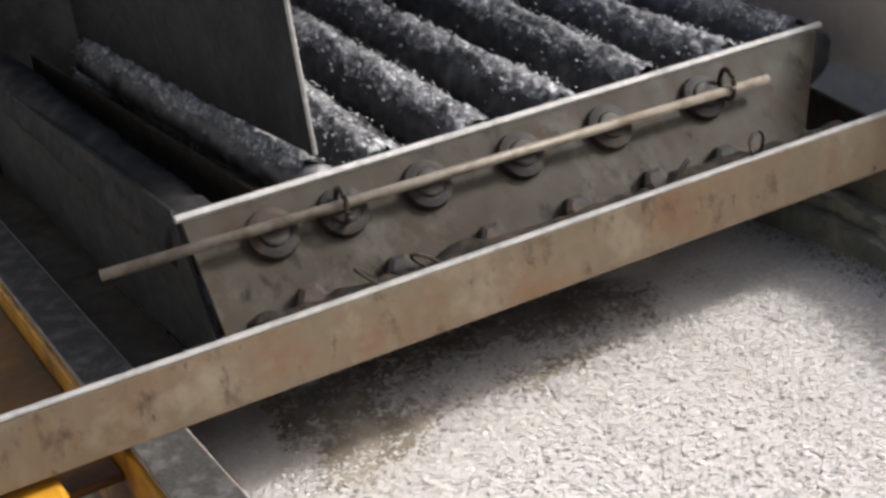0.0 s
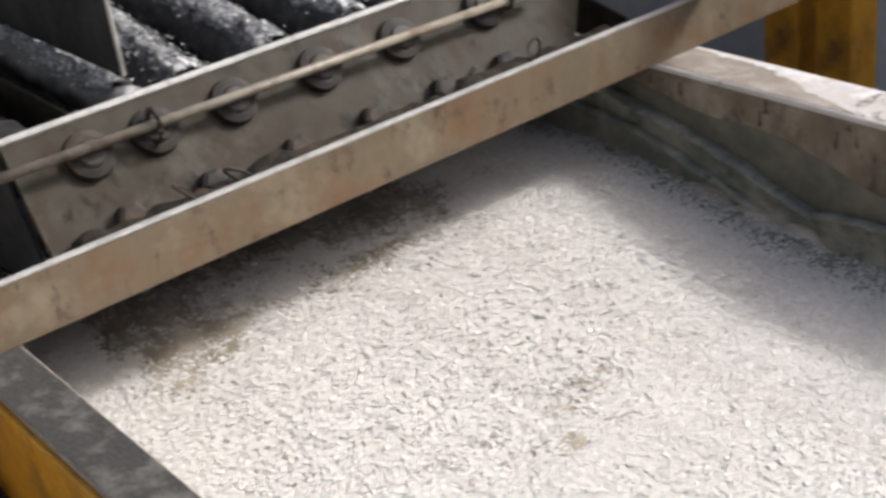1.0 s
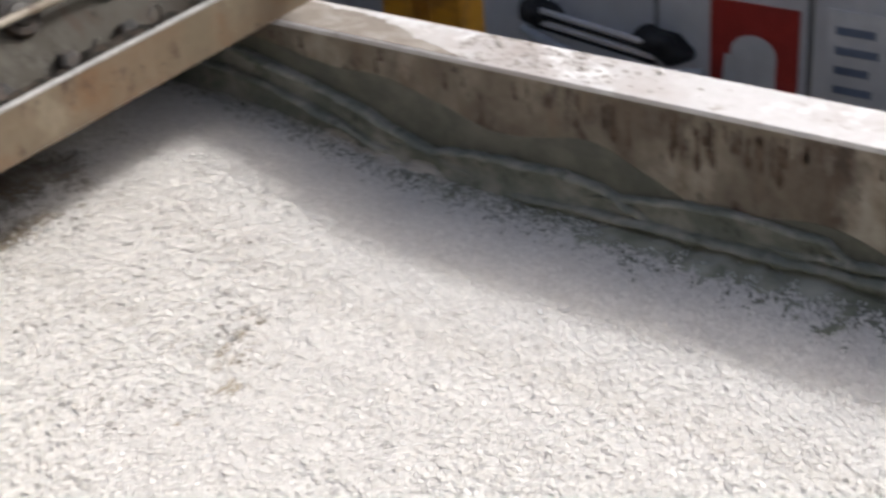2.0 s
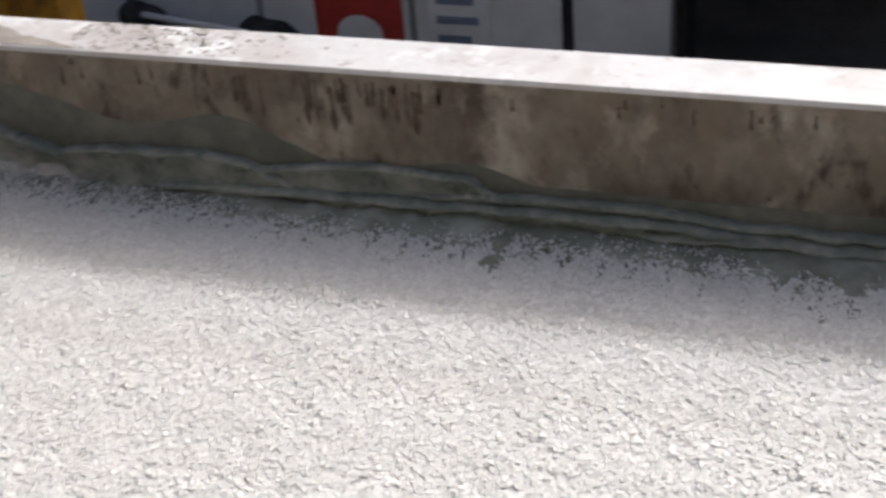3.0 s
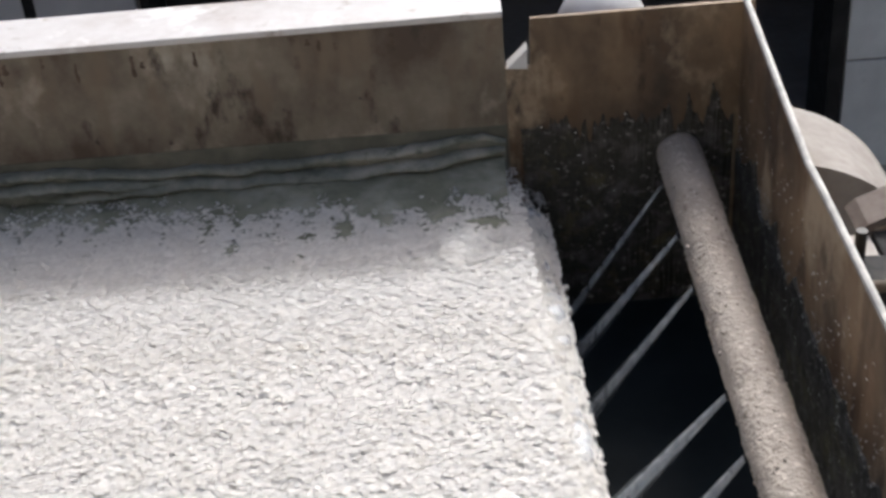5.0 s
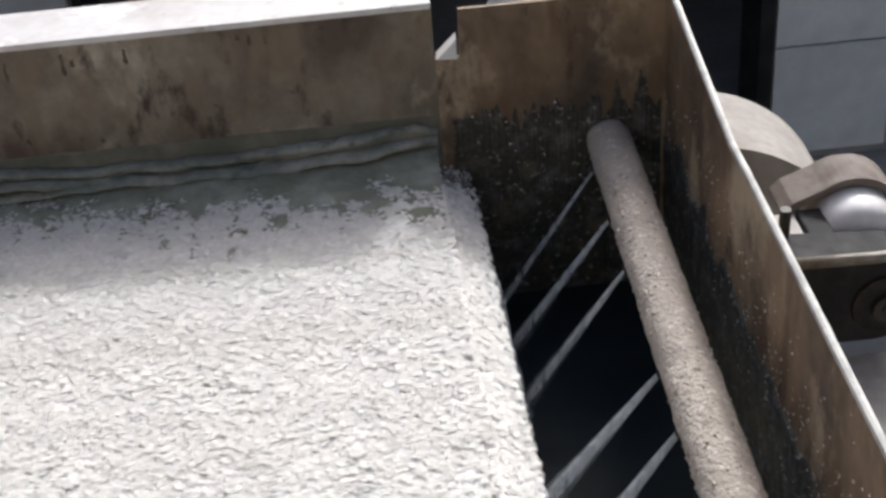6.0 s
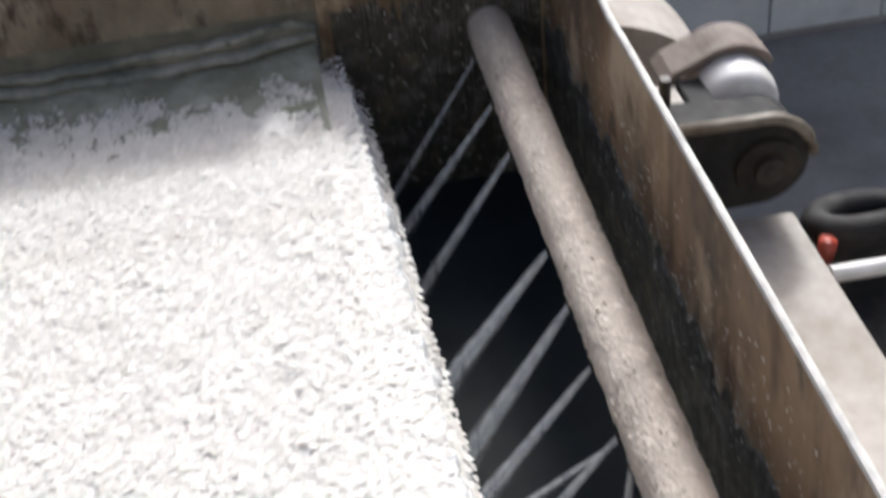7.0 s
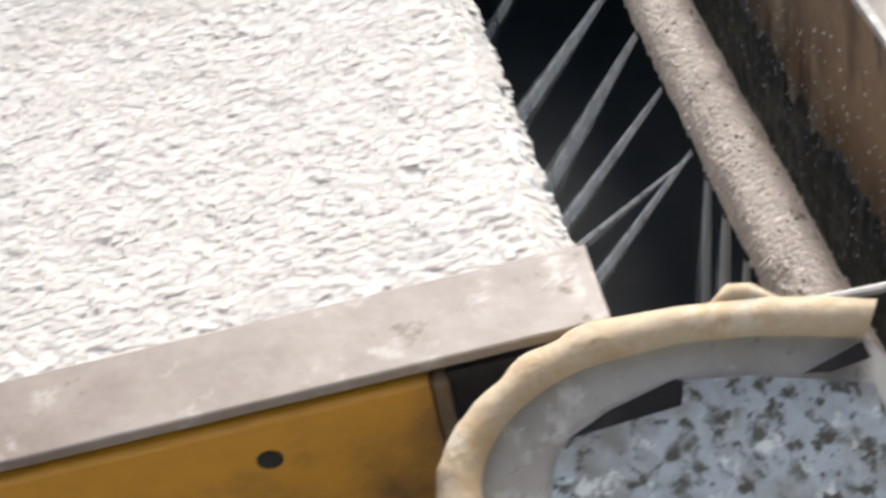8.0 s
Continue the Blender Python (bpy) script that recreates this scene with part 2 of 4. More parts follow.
M_DAMP = material("damp_green_film", (0.115, 0.115, 0.09), 0.55, grain=(0.075, 0.078, 0.06), stain=(0.17, 0.16, 0.125), scale=90, stain_scale=14, bump=0.3)
M_FROTH = material("pale_froth", (0.80, 0.79, 0.775), 0.5, grain=(0.74, 0.73, 0.715), stain=(0.68, 0.68, 0.67), scale=120, stain_scale=25, bump=0.3)
translucent(M_FROTH, 0.65)
M_GREYL = material("light_grey_paint", (0.44, 0.43, 0.39), 0.6, stain=(0.28, 0.265, 0.23), scale=60, stain_scale=14, stain_amount=0.6, bump=0.25, blotch=(((0.56, 0.55, 0.51), 30, 0.55, 0.66, 1), ((0.13, 0.12, 0.10), 55, 0.6, 0.68, 1)))
M_GREYC = material("grey_plastic_hose", (0.40, 0.43, 0.45), 0.7, stain=(0.26, 0.28, 0.30), scale=60, stain_scale=12, bump=0.2)
M_DRIFT = material("damp_flake_drift", (0.55, 0.51, 0.45), 0.7, grain=(0.38, 0.35, 0.30), stain=(0.30, 0.28, 0.23), scale=140, stain_scale=14, bump=0.8, dist=0.006)
M_BEIGE = material("dusty_beige_plate", (0.46, 0.42, 0.37), 0.7, stain=(0.36, 0.32, 0.27), scale=50, stain_scale=5, bump=0.15)


# ---- mesh helpers ----
def add_box(bm, x0, x1, y0, y1, z0, z1, bevel=0.0, m=None):
    r = bmesh.ops.create_cube(bm, size=1)["verts"]
    bmesh.ops.scale(bm, vec=(x1 - x0, y1 - y0, z1 - z0), verts=r)
    bmesh.ops.translate(bm, vec=((x0 + x1) / 2, (y0 + y1) / 2, (z0 + z1) / 2), verts=r)
    if bevel:
        es = list({e for v in r for e in v.link_edges})
        r = bmesh.ops.bevel(bm, geom=es, offset=bevel, segments=2, affect="EDGES", profile=0.5)["verts"]
    if m is not None:
        bmesh.ops.transform(bm, matrix=m, verts=list(set(r)))
    return bm


def box(x0, x1, y0, y1, z0, z1, bevel=0.0, m=None):
    return add_box(bmesh.new(), x0, x1, y0, y1, z0, z1, bevel, m)


def add_prism(bm, pts, vec):
    """A polygon of points, pushed along vec."""
    a = [bm.verts.new(p) for p in pts]
    b = [bm.verts.new(Vector(p) + Vector(vec)) for p in pts]
    bm.faces.new(a)
    bm.faces.new(b[::-1])
    for i in range(len(a)):
        j = (i + 1) % len(a)
        bm.faces.new((a[j], a[i], b[i], b[j]))
    bmesh.ops.recalc_face_normals(bm, faces=bm.faces[:])
    return bm


def add_tube(bm, path, radius, sides=16, wobble=0.0, cap=True):
    """A round bar along a path of points; radius is a number or one for each point."""
    path = [Vector(p) for p in path]
    rings = []
    for i, p in enumerate(path):
        d = (path[min(i + 1, len(path) - 1)] - path[max(i - 1, 0)]).normalized()
        u = d.cross(Vector((0, 0, 1)) if abs(d.z) < 0.95 else Vector((0, 1, 0))).normalized()
        v = d.cross(u)
        r = radius[i] if isinstance(radius, (list, tuple)) else radius
        ring = []
        for k in range(sides):
            a = 2 * math.pi * k / sides
            q = p + (u * math.cos(a) + v * math.sin(a)) * r
            if wobble:
                q += (q - p).normalized() * wobble * noise.noise(q * 45)
            ring.append(bm.verts.new(q))
        rings.append(ring)
    for a, b in zip(rings, rings[1:]):
        for k in range(sides):
            bm.faces.new((a[k], a[(k + 1) % sides], b[(k + 1) % sides], b[k]))
    if cap:
        bm.faces.new(rings[0][::-1])
        bm.faces.new(rings[-1])
    bmesh.ops.recalc_face_normals(bm, faces=bm.faces[:])
    return bm


def tube(path, radius, sides=16, wobble=0.0, cap=True):
    return add_tube(bmesh.new(), path, radius, sides, wobble, cap)


def line(a, b, n):
    return [Vector(a).lerp(Vector(b), i / n) for i in range(n + 1)]


def mesh_of(name, bm, mat, smooth=False):
    me = bpy.data.meshes.new(name)
    bm.to_mesh(me)
    bm.free()
    me.materials.append(mat)
    if smooth:
        for p in me.polygons:
            p.use_smooth = True
    return me


def thing(name, label, category, at=(0, 0, 0), group="", kind=""):
    ob = new(name)
    ob.location = at
    return tagged(ob, label, category, group, kind)


def solid(name, bm, mat, label, category="", group="", kind="", smooth=False):
    return tagged(new(name, mesh_of(name, bm, mat, smooth)), label, category, group, kind)


def part(name, bm, mat, parent, label="", smooth=False):
    """One mesh object under a thing or a part; its mesh is given in the world's metres."""
    base = parent.location.copy()
    if parent.parent:
        base += parent.parent.location
    bmesh.ops.translate(bm, vec=-base, verts=bm.verts[:])
    ob = new(name, mesh_of(name, bm, mat, smooth))
    ob.parent = parent
    return tagged(ob, label)


T = 1.2           # height of the tank's rim
WATER = T - 0.19  # height of the floating bed
RIM_N, RIM_F = 0.058, 0.089

# ---- the shed ----
solid("ground", box(-30, 30, -30, 30, -0.2, 0), M_CONC, "stained grey concrete factory floor", "floor", kind="structure")
# south, west, east walls and roof are added, unseen, to limit the sky's light
solid("wall_south", box(-6, 6, -3.2, -3.0, 0, 4.6), M_PLASTER, "unseen grey wall added behind the camera to cut fill light", "wall", kind="structure")
solid("wall_west", box(-6.2, -6, -3.2, 6, 0, 4.6), M_PLASTER, "unseen grey end wall added to close off sky light", "wall", kind="structure")
solid("wall_east", box(5, 5.2, -3.2, 6, 0, 4.6), M_PLASTER, "unseen grey end wall added to close off sky light", "wall", kind="structure")
solid("ceiling", box(-6.2, 5.2, -3.2, -1.6, 4.6, 4.75), M_PLASTER, "unseen grey roof added to cut the sky's light", "ceiling", kind="structure")
YB = 2.5
wall_n = thing("wall_north", "pale wall with panels, tiles and a dark doorway", "wall", kind="structure")
# height above the panels is added to block sun from the machine
part("wall_body", box(-2.6, -1.4, YB, YB + 0.15, 0, 4.6), M_PLASTER, wall_n)
part("wall_body", box(-1.4, -0.76, YB, YB + 0.15, 0, 2.0), M_PLASTER, wall_n)
part("wall_body", box(0.82, 5, YB, YB + 0.15, 0, 2.0), M_PLASTER, wall_n)
part("lintel", box(-0.76, 0.82, YB, YB + 0.15, 1.75, 2.0), M_PLASTER, wall_n)
# added wall, out of view, put up to keep the daylight off the machine
solid("wall_north_shading", box(-6, -2.6, 2.45, 2.65, 0, 4.6), M_PLASTER, "tall grey wall added to shade the machine", "wall", kind="structure")
# room added behind the doorway, its shade painted into walls and ceiling
solid("wall_store_room", box(-1.6, 1.6, 4.4, 4.5, 0, 2.0), M_DARKROOM, "store room back wall, coloured near black for its shade", "wall", kind="structure")
solid("wall_store_room_side", box(-1.7, -1.6, 2.66, 4.5, 0, 2.0), M_DARKROOM, "store room side wall, coloured near black for its shade", "wall", kind="structure")
solid("wall_store_room_end", box(1.6, 1.7, 2.66, 4.5, 0, 2.0), M_DARKROOM, "store room side wall, coloured near black for its shade", "wall", kind="structure")
solid("ceiling_store_room", box(-1.7, 1.7, 2.66, 4.5, 2.0, 2.1), M_DARKROOM, "store room ceiling, coloured near black for its shade", "ceiling", kind="structure")

# ---- the washing tank ----
tank = thing("washing_tank", "stained steel washing tank with a pale worn rim", "tank")


def build_tank():
    x0 = -3.6
    part("far_wall", box(x0, 0, 1.0, 1.0 + RIM_F - 0.01, 0.25, T - 0.004), M_TANKIN, tank, "brown stained inner wall of the tank")
    part("near_wall", box(x0, 0.03, -RIM_N + 0.008, 0, 0.25, T - 0.004), M_TANKIN, tank)
    # far rim's pale colour includes the sun glare on it
    part("far_rim", box(x0, 0, 0.997, 1.0 + RIM_F, T - 0.004, T + 0.004, 0.0015), M_FLANGE, tank, "bare steel rim, coloured pale for sun glare")
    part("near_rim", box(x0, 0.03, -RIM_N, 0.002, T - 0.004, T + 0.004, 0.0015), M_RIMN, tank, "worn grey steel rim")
    part("weir_plate", box(0.0, 0.012, 0, 1.0, 0.25, WATER - 0.03), M_TANKIN, tank)
    part("tank_floor", box(x0, 0.35, 0, 1.0, 0.22, 0.25), M_TANKIN, tank)
    part("head_wall", box(x0 - 0.02, x0, -RIM_N, 1.0 + RIM_F, 0.25, T), M_TANKIN, tank)
    # launder behind the weir
    bm = add_prism(bmesh.new(), [(0.0, 1.0, 0.25), (0.29, 1.0, 0.25), (0.29, 1.0, T - 0.009), (0.031, 1.0, T - 0.009), (0.029, 1.0, T - 0.07), (0.0, 1.0, T - 0.07)], (0, 0.006, 0))
    part("launder_back", bm, M_LAUNDER, tank, "rust-brown launder back plate")
    bm = add_prism(bmesh.new(), [(0.276, 1.0, 0.25), (0.276, 1.0, T - 0.009), (0.276, 0.70, T - 0.048), (0.276, 0.64, T - 0.046), (0.276, -0.03, T - 0.04), (0.276, -0.03, 0.25)], (0.006, 0, 0))
    part("end_plate", bm, M_LAUNDER, tank, "rust-brown end plate with a bent top edge")
    part("end_plate_edge", tube([(0.279, 1.0, T - 0.008), (0.279, 0.70, T - 0.047), (0.279, 0.64, T - 0.045), (0.279, -0.03, T - 0.039)], 0.0042, 8), M_EDGE, tank, "pale worn plate edge")
    part("launder_front", box(0.012, 0.276, -0.046, -0.04, 0.25, T - 0.12), M_LAUNDER, tank)
    part("notch_clip", add_prism(bmesh.new(), [(0.002, 0.999, T - 0.070), (0.026, 0.999, T - 0.072), (0.027, 0.999, T - 0.046)], (0, 0.02, 0)), M_WHITEP, tank, "white clip in the notch")


build_tank()
solid("water", add_prism(bmesh.new(), [(-3.58, 0.002, 0.3), (-3.58, 0.002, WATER - 0.026), (-0.07, 0.002, WATER - 0.026), (-0.045, 0.002, WATER - 0.03), (0, 0.002, WATER - 0.045), (0, 0.002, 0.3)], (0, 0.996, 0)), M_WATER, "murky grey wash water", "water", kind="structure")
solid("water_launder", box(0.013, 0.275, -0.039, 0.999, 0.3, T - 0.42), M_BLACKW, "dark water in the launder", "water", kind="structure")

# ---- scale ledge along the far wall ----
def swell(x):
    """The bed stands a little higher where the machine drops new flakes into it."""
    f = min(1.0, max(0.0, (-1.30 - x) / 0.55))
    return 0.055 * f * f * (3 - 2 * f)


def churned(x, y):
    """How far dirty water shows between the flakes below the machine, about -1 to 1."""
    band = min(1.0, max(-1.2, (-1.48 - x) / 0.20))
    clear = min(1.0, max(0.0, (y - 0.66) / 0.07)) + min(1.0, max(0.0, (0.17 - y) / 0.05))
    return 0.55 * band - 0.9 * clear + 1.1 * noise.noise((x * 8 + 2, y * 5, 1.7)) + 0.5 * noise.noise((x * 21, y * 17, 4.2)) + 0.3 * noise.noise((x * 55, y * 50, 8))


def slack(x, y):
    """How far still water shows along the far wall, about -1 to 1."""
    pool = 0.065 * min(1.0, max(0.0, (x + 0.42) / 0.12)) + 0.02 * noise.noise((x * 4, 0, 3))
    edge = 0.925 - pool + 0.05 * min(1.0, max(0.0, (-1.0 - x) / 0.4))
    return (y - edge - 0.012) / 0.10 + 0.75 * noise.noise((x * 11, y * 13, 5)) + 0.85 * noise.noise((x * 38, y * 38, 2)) + 0.55 * noise.noise((x * 90, y * 90, 7))


def water_sheet(name, x0, x1, y0, y1, shown, mat, label):
    """The water's skin: it stands above the lowest flakes where shown() is high."""
    nx, ny = int((x1 - x0) / 0.006), int((y1 - y0) / 0.006)
    verts = []
    for i in range(nx + 1):
        x = x0 + (x1 - x0) * i / nx
        for j in range(ny + 1):
            y = y0 + (y1 - y0) * j / ny
            w = min(1.0, max(-1.0, shown(x, y)))
            verts.append((x, y, WATER + swell(x) + 0.001 + 0.0065 * w + 0.0008 * noise.noise((x * 60, y * 60, 1))))
    k = ny + 1
    faces = [(i * k + j, (i + 1) * k + j, (i + 1) * k + j + 1, i * k + j + 1) for i in range(nx) for j in range(ny)]
    me = bpy.data.meshes.new(name)
    me.from_pydata(verts, [], faces)
    me.materials.append(mat)
    for p in me.polygons:
        p.use_smooth = True
    tagged(new(name, me), label, "water", kind="structure")


water_sheet("water_churned", -2.3, -1.05, 0.003, 0.80, churned, M_CHURN, "dirty brown water churned up between the flakes")
water_sheet("water_slack", -2.3, -0.008, 0.80, 0.998, slack, M_WATER, "still grey-green water along the tank wall")


def scale_ledge():
    """Sheets of caked scum, one over another along the far wall; each crest is (x, height over the water)."""
    bm = bmesh.new()
    crests = [
        (0.022, ((-2.3, 0.035), (-2.0, 0.080), (-1.75, 0.085), (-1.52, 0.066), (-1.40, 0.040), (-1.27, 0.002))),
        (0.030, ((-1.95, 0.050), (-1.70, 0.048), (-1.55, 0.030), (-1.42, 0.006))),
        (0.020, ((-1.50, 0.020), (-1.32, 0.050), (-1.16, 0.058), (-1.09, 0.048), (-1.03, 0.022), (-0.985, 0.001))),
        (0.016, ((-1.16, 0.022), (-1.05, 0.044), (-0.93, 0.060), (-0.86, 0.056), (-0.775, 0.054), (-0.755, 0.034), (-0.72, 0.020))),
        (0.030, ((-1.30, 0.006), (-1.05, 0.016), (-0.80, 0.018), (-0.55, 0.022), (-0.42, 0.014), (-0.34, 0.004))),
        (0.018, ((-0.90, 0.022), (-0.70, 0.034), (-0.55, 0.034), (-0.44, 0.024), (-0.25, 0.022), (-0.12, 0.030), (-0.03, 0.036), (-0.004, 0.026))),
        (0.034, ((-0.60, 0.004), (-0.40, 0.012), (-0.22, 0.010), (-0.10, 0.016), (-0.006, 0.018))),
    ]
    for n, (deep, crest) in enumerate(crests):
        x0, x1 = crest[0][0], crest[-1][0]
        k = int((x1 - x0) / 0.005) + 2
        rows = []
        for i in range(k + 1):
            u = i / k
            x = x0 + (x1 - x0) * u
            h = float(np.interp(x, [c[0] for c in crest], [c[1] for c in crest]))
            h += 0.004 * noise.noise((x * 25, n, 0)) + 0.0025 * noise.noise((x * 80, n, 3))
            e = min(1.0, 9 * u, 9 * (1 - u))
            d = (deep + 0.008 * noise.noise((x * 11, n, 7)) + 0.004 * noise.noise((x * 45, n, 9))) * (0.35 + 0.65 * e)
            z = WATER + swell(x)
            rim = 0.003 + 0.0015 * noise.noise((x * 60, n, 5))
            rows.append([bm.verts.new(p) for p in ((x, 1.002, z + h), (x, 1.0 - d * 0.6, z + h + rim), (x, 1.0 - d, z + h), (x, 0.999 - d, z + h - rim),
                                                   (x, 1.0 - d * 0.55, z + h - 0.010), (x, 1.0 - d * 0.7 - 0.004 * noise.noise((x * 30, n, 4)), z + h * 0.45 - 0.006), (x, 0.992 - d, z - 0.012))])
        for a, c in zip(rows, rows[1:]):
            for q in range(6):
                bm.faces.new((a[q], a[q + 1], c[q + 1], c[q]))
    bmesh.ops.recalc_face_normals(bm, faces=bm.faces[:])
    solid("scale_ledge", bm, M_SCALE, "grey-green ledge of caked scum on the tank wall", "scum", kind="stuff", smooth=True)


scale_ledge()


def drip_stains():
    """Dark runs below the rim of the far wall."""
    r = random.Random(17)
    bm = bmesh.new()
    spots = [(r.uniform(-1.10, -0.80), r.uniform(0.02, 0.065)) for _ in range(26)] + [(r.uniform(-2.0, -0.05), r.uniform(0.008, 0.03)) for _ in range(34)]
    for x, l in spots:
        w, z = r.uniform(0.0015, 0.005), T - r.uniform(0.006, 0.028)
        left, right = [], []
        for k in range(7):
            f = k / 6
            wk = w * (0.6 + 0.5 * noise.noise((x * 50, k, 1)) + (0.4 if k in (4, 5) else 0)) * (1 if k < 6 else 0.2)
            c = x + 0.002 * noise.noise((x * 30, k * 0.6, 2))
            left.append(bm.verts.new((c - wk, 0.9992, z - l * f)))
            right.append(bm.verts.new((c + wk, 0.9992, z - l * f)))
        for k in range(6):
            bm.faces.new((left[k], right[k], right[k + 1], left[k + 1]))
    solid("drip_stains", bm, M_DRIP, "dark brown runs of dried dirt below the rim", "stain", kind="stuff")


drip_stains()


# ---- floating flakes, in rafts that drift to the weir ----
RAFT = 0.05
rng = np.random.default_rng(5)


def lumps(x, y, seed):
    """Soft heaps in the floating bed, a few centimetres across; even at the strip's two ends."""
    e = min(1.0, x / 0.012, (RAFT - x) / 0.012) if 0 < x < RAFT else 0.0
    return (0.0018 * noise.noise((x * 48 + seed * 3.7, y * 48, seed)) + 0.0028 * noise.noise((x * 20 + seed * 1.3, y * 20, seed + 9))) * max(0.35, e)


def flake_mesh(seed):
    """A strip of the floating bed: many small bent chips over a lumpy sheet."""
    r = np.random.default_rng(seed)
    n = 7600
    y = r.uniform(0.004, 0.975, n)
    dense = np.clip((0.985 - y) / 0.10, 0.45, 1)
    y = y[r.uniform(0, 1, n) < dense]
    n = len(y)
    x = r.uniform(-0.010, RAFT + 0.010, n)
    z = r.uniform(-0.0015, 0.003, n)
    size = r.uniform(0.0019, 0.0044, n)
    size[r.uniform(0, 1, n) < 0.06] *= 1.5
    size *= np.clip((1.03 - y) / 0.14, 0.5, 1)
    yaw, tx, ty = r.uniform(0, 6.28, n), r.normal(0, 0.17, n), r.normal(0, 0.17, n)
    k = r.uniform(0.45, 1.0, n)
    corners = np.array([(-1, -1), (1, -1), (1, 1), (-1, 1)], float)
    jig = r.uniform(0.6, 1.1, (n, 4, 2))
    u = corners[None, :, 0] * jig[..., 0] * size[:, None]
    v = corners[None, :, 1] * jig[..., 1] * (size * k)[:, None]
    px = x[:, None] + u * np.cos(yaw)[:, None] - v * np.sin(yaw)[:, None]
    py = np.clip(y[:, None] + u * np.sin(yaw)[:, None] + v * np.cos(yaw)[:, None], 0.002, 0.985)
    pz = z[:, None] + u * np.tan(np.clip(tx, -1, 1))[:, None] + v * np.tan(np.clip(ty, -1, 1))[:, None] * 0.7
    lump = np.array([lumps(u, w, seed) for u, w in zip(x, y)])
    pz = pz + lump[:, None]
    top = np.stack([px, py, pz], -1)
    verts = top.reshape(-1, 3)
    faces = np.arange(4 * n).reshape(n, 4)
    me = bpy.data.meshes.new("flake_raft")
    me.from_pydata(verts.tolist(), [], faces.tolist())
    me.materials.append(M_FLAKE)
    return me


FLAKES = [flake_mesh(40 + i) for i in range(6)]


def bed_mesh(seed):
    bm = bmesh.new()
    nx, ny = 4, 110
    g = [[bm.verts.new((RAFT * i / nx, 0.004 + 0.95 * j / ny, 0.0006 + lumps(RAFT * i / nx, 0.004 + 0.95 * j / ny, 40 + seed) - 0.010 * min(1.4, max(0.0, (0.95 * j / ny - 0.84) / 0.08))))
          for j in range(ny + 1)] for i in range(nx + 1)]
    for i in range(nx):
        for j in range(ny):
            bm.faces.new((g[i][j], g[i + 1][j], g[i + 1][j + 1], g[i][j + 1]))
    return mesh_of("bed", bm, M_BED, True)


BEDS = [bed_mesh(i) for i in range(6)]


def speed(x):
    """The bed's drift in metres a second: slow under the beam, faster towards the weir."""
    return 0.10 + 0.18 * min(1.0, max(0.0, (x + 1.80) / 0.95))


STEP, LAG = 0.05, 0.15
TRACK = [-2.75]
while TRACK[-1] < 0.6:
    TRACK.append(TRACK[-1] + speed(TRACK[-1]) * STEP)


def along(s):
    """Where a raft is, s seconds after the head of the track."""
    k = s / STEP
    i = int(k)
    if i >= len(TRACK) - 1:
        return TRACK[-1] + 0.28 * (s - STEP * (len(TRACK) - 1))
    return TRACK[i] + (TRACK[i + 1] - TRACK[i]) * (k - i)


RAFTS = []
WHOLE = next(i for i, x in enumerate(TRACK) if x > -0.08) * STEP
for i in range(int(WHOLE / LAG) + 1):
    raft = thing("flake_raft", "strip of floating white plastic flakes", "plastic flakes", (0, 0, WATER), "floating flake rafts", "stuff")
    for name, me in (("flakes", FLAKES[i % 6]), ("bed", BEDS[i % 6])):
        o = new(name, me)
        o.parent = raft
    RAFTS.append((raft, WHOLE - LAG * i))
for k in range(1, int(8 / LAG) + 1):      # further up, still under the machine at the start
    raft = thing("flake_raft", "strip of floating white plastic flakes", "plastic flakes", (0, 0, WATER), "floating flake rafts", "stuff")
    for name, me in (("flakes", FLAKES[k % 6]), ("bed", BEDS[k % 6])):
        o = new(name, me)
        o.parent = raft
    RAFTS.append((raft, -LAG * k))


def wet_patches():
    """Dark wet flakes and water where the machine's outfall churns the bed."""
    r = np.random.default_rng(9)
    verts, faces = [], []
    for _ in range(60000):
        x, y = r.uniform(-2.15, -1.35), r.uniform(0.02, 0.8)
        if churned(x, y) + 0.1 < r.uniform(0, 1.6) or len(faces) > 7000:
            continue
        s, a = r.uniform(0.0022, 0.0055), r.uniform(0, 6.28)
        z = WATER + swell(x) + 0.003 + 0.004 * r.uniform(0, 1)
        k = len(verts)
        for q in range(4):
            c = a + q * 1.571
            verts.append((x + s * math.cos(c), y + s * math.sin(c), z + r.uniform(-0.003, 0.003)))
        faces.append((k, k + 1, k + 2, k + 3))
    me = bpy.data.meshes.new("wet_flakes")
    me.from_pydata(verts, [], faces)
    me.materials.append(M_WET)
    tagged(new("wet_flakes", me), "dark wet flakes churned up below the beam", "plastic flakes", kind="stuff")


wet_patches()


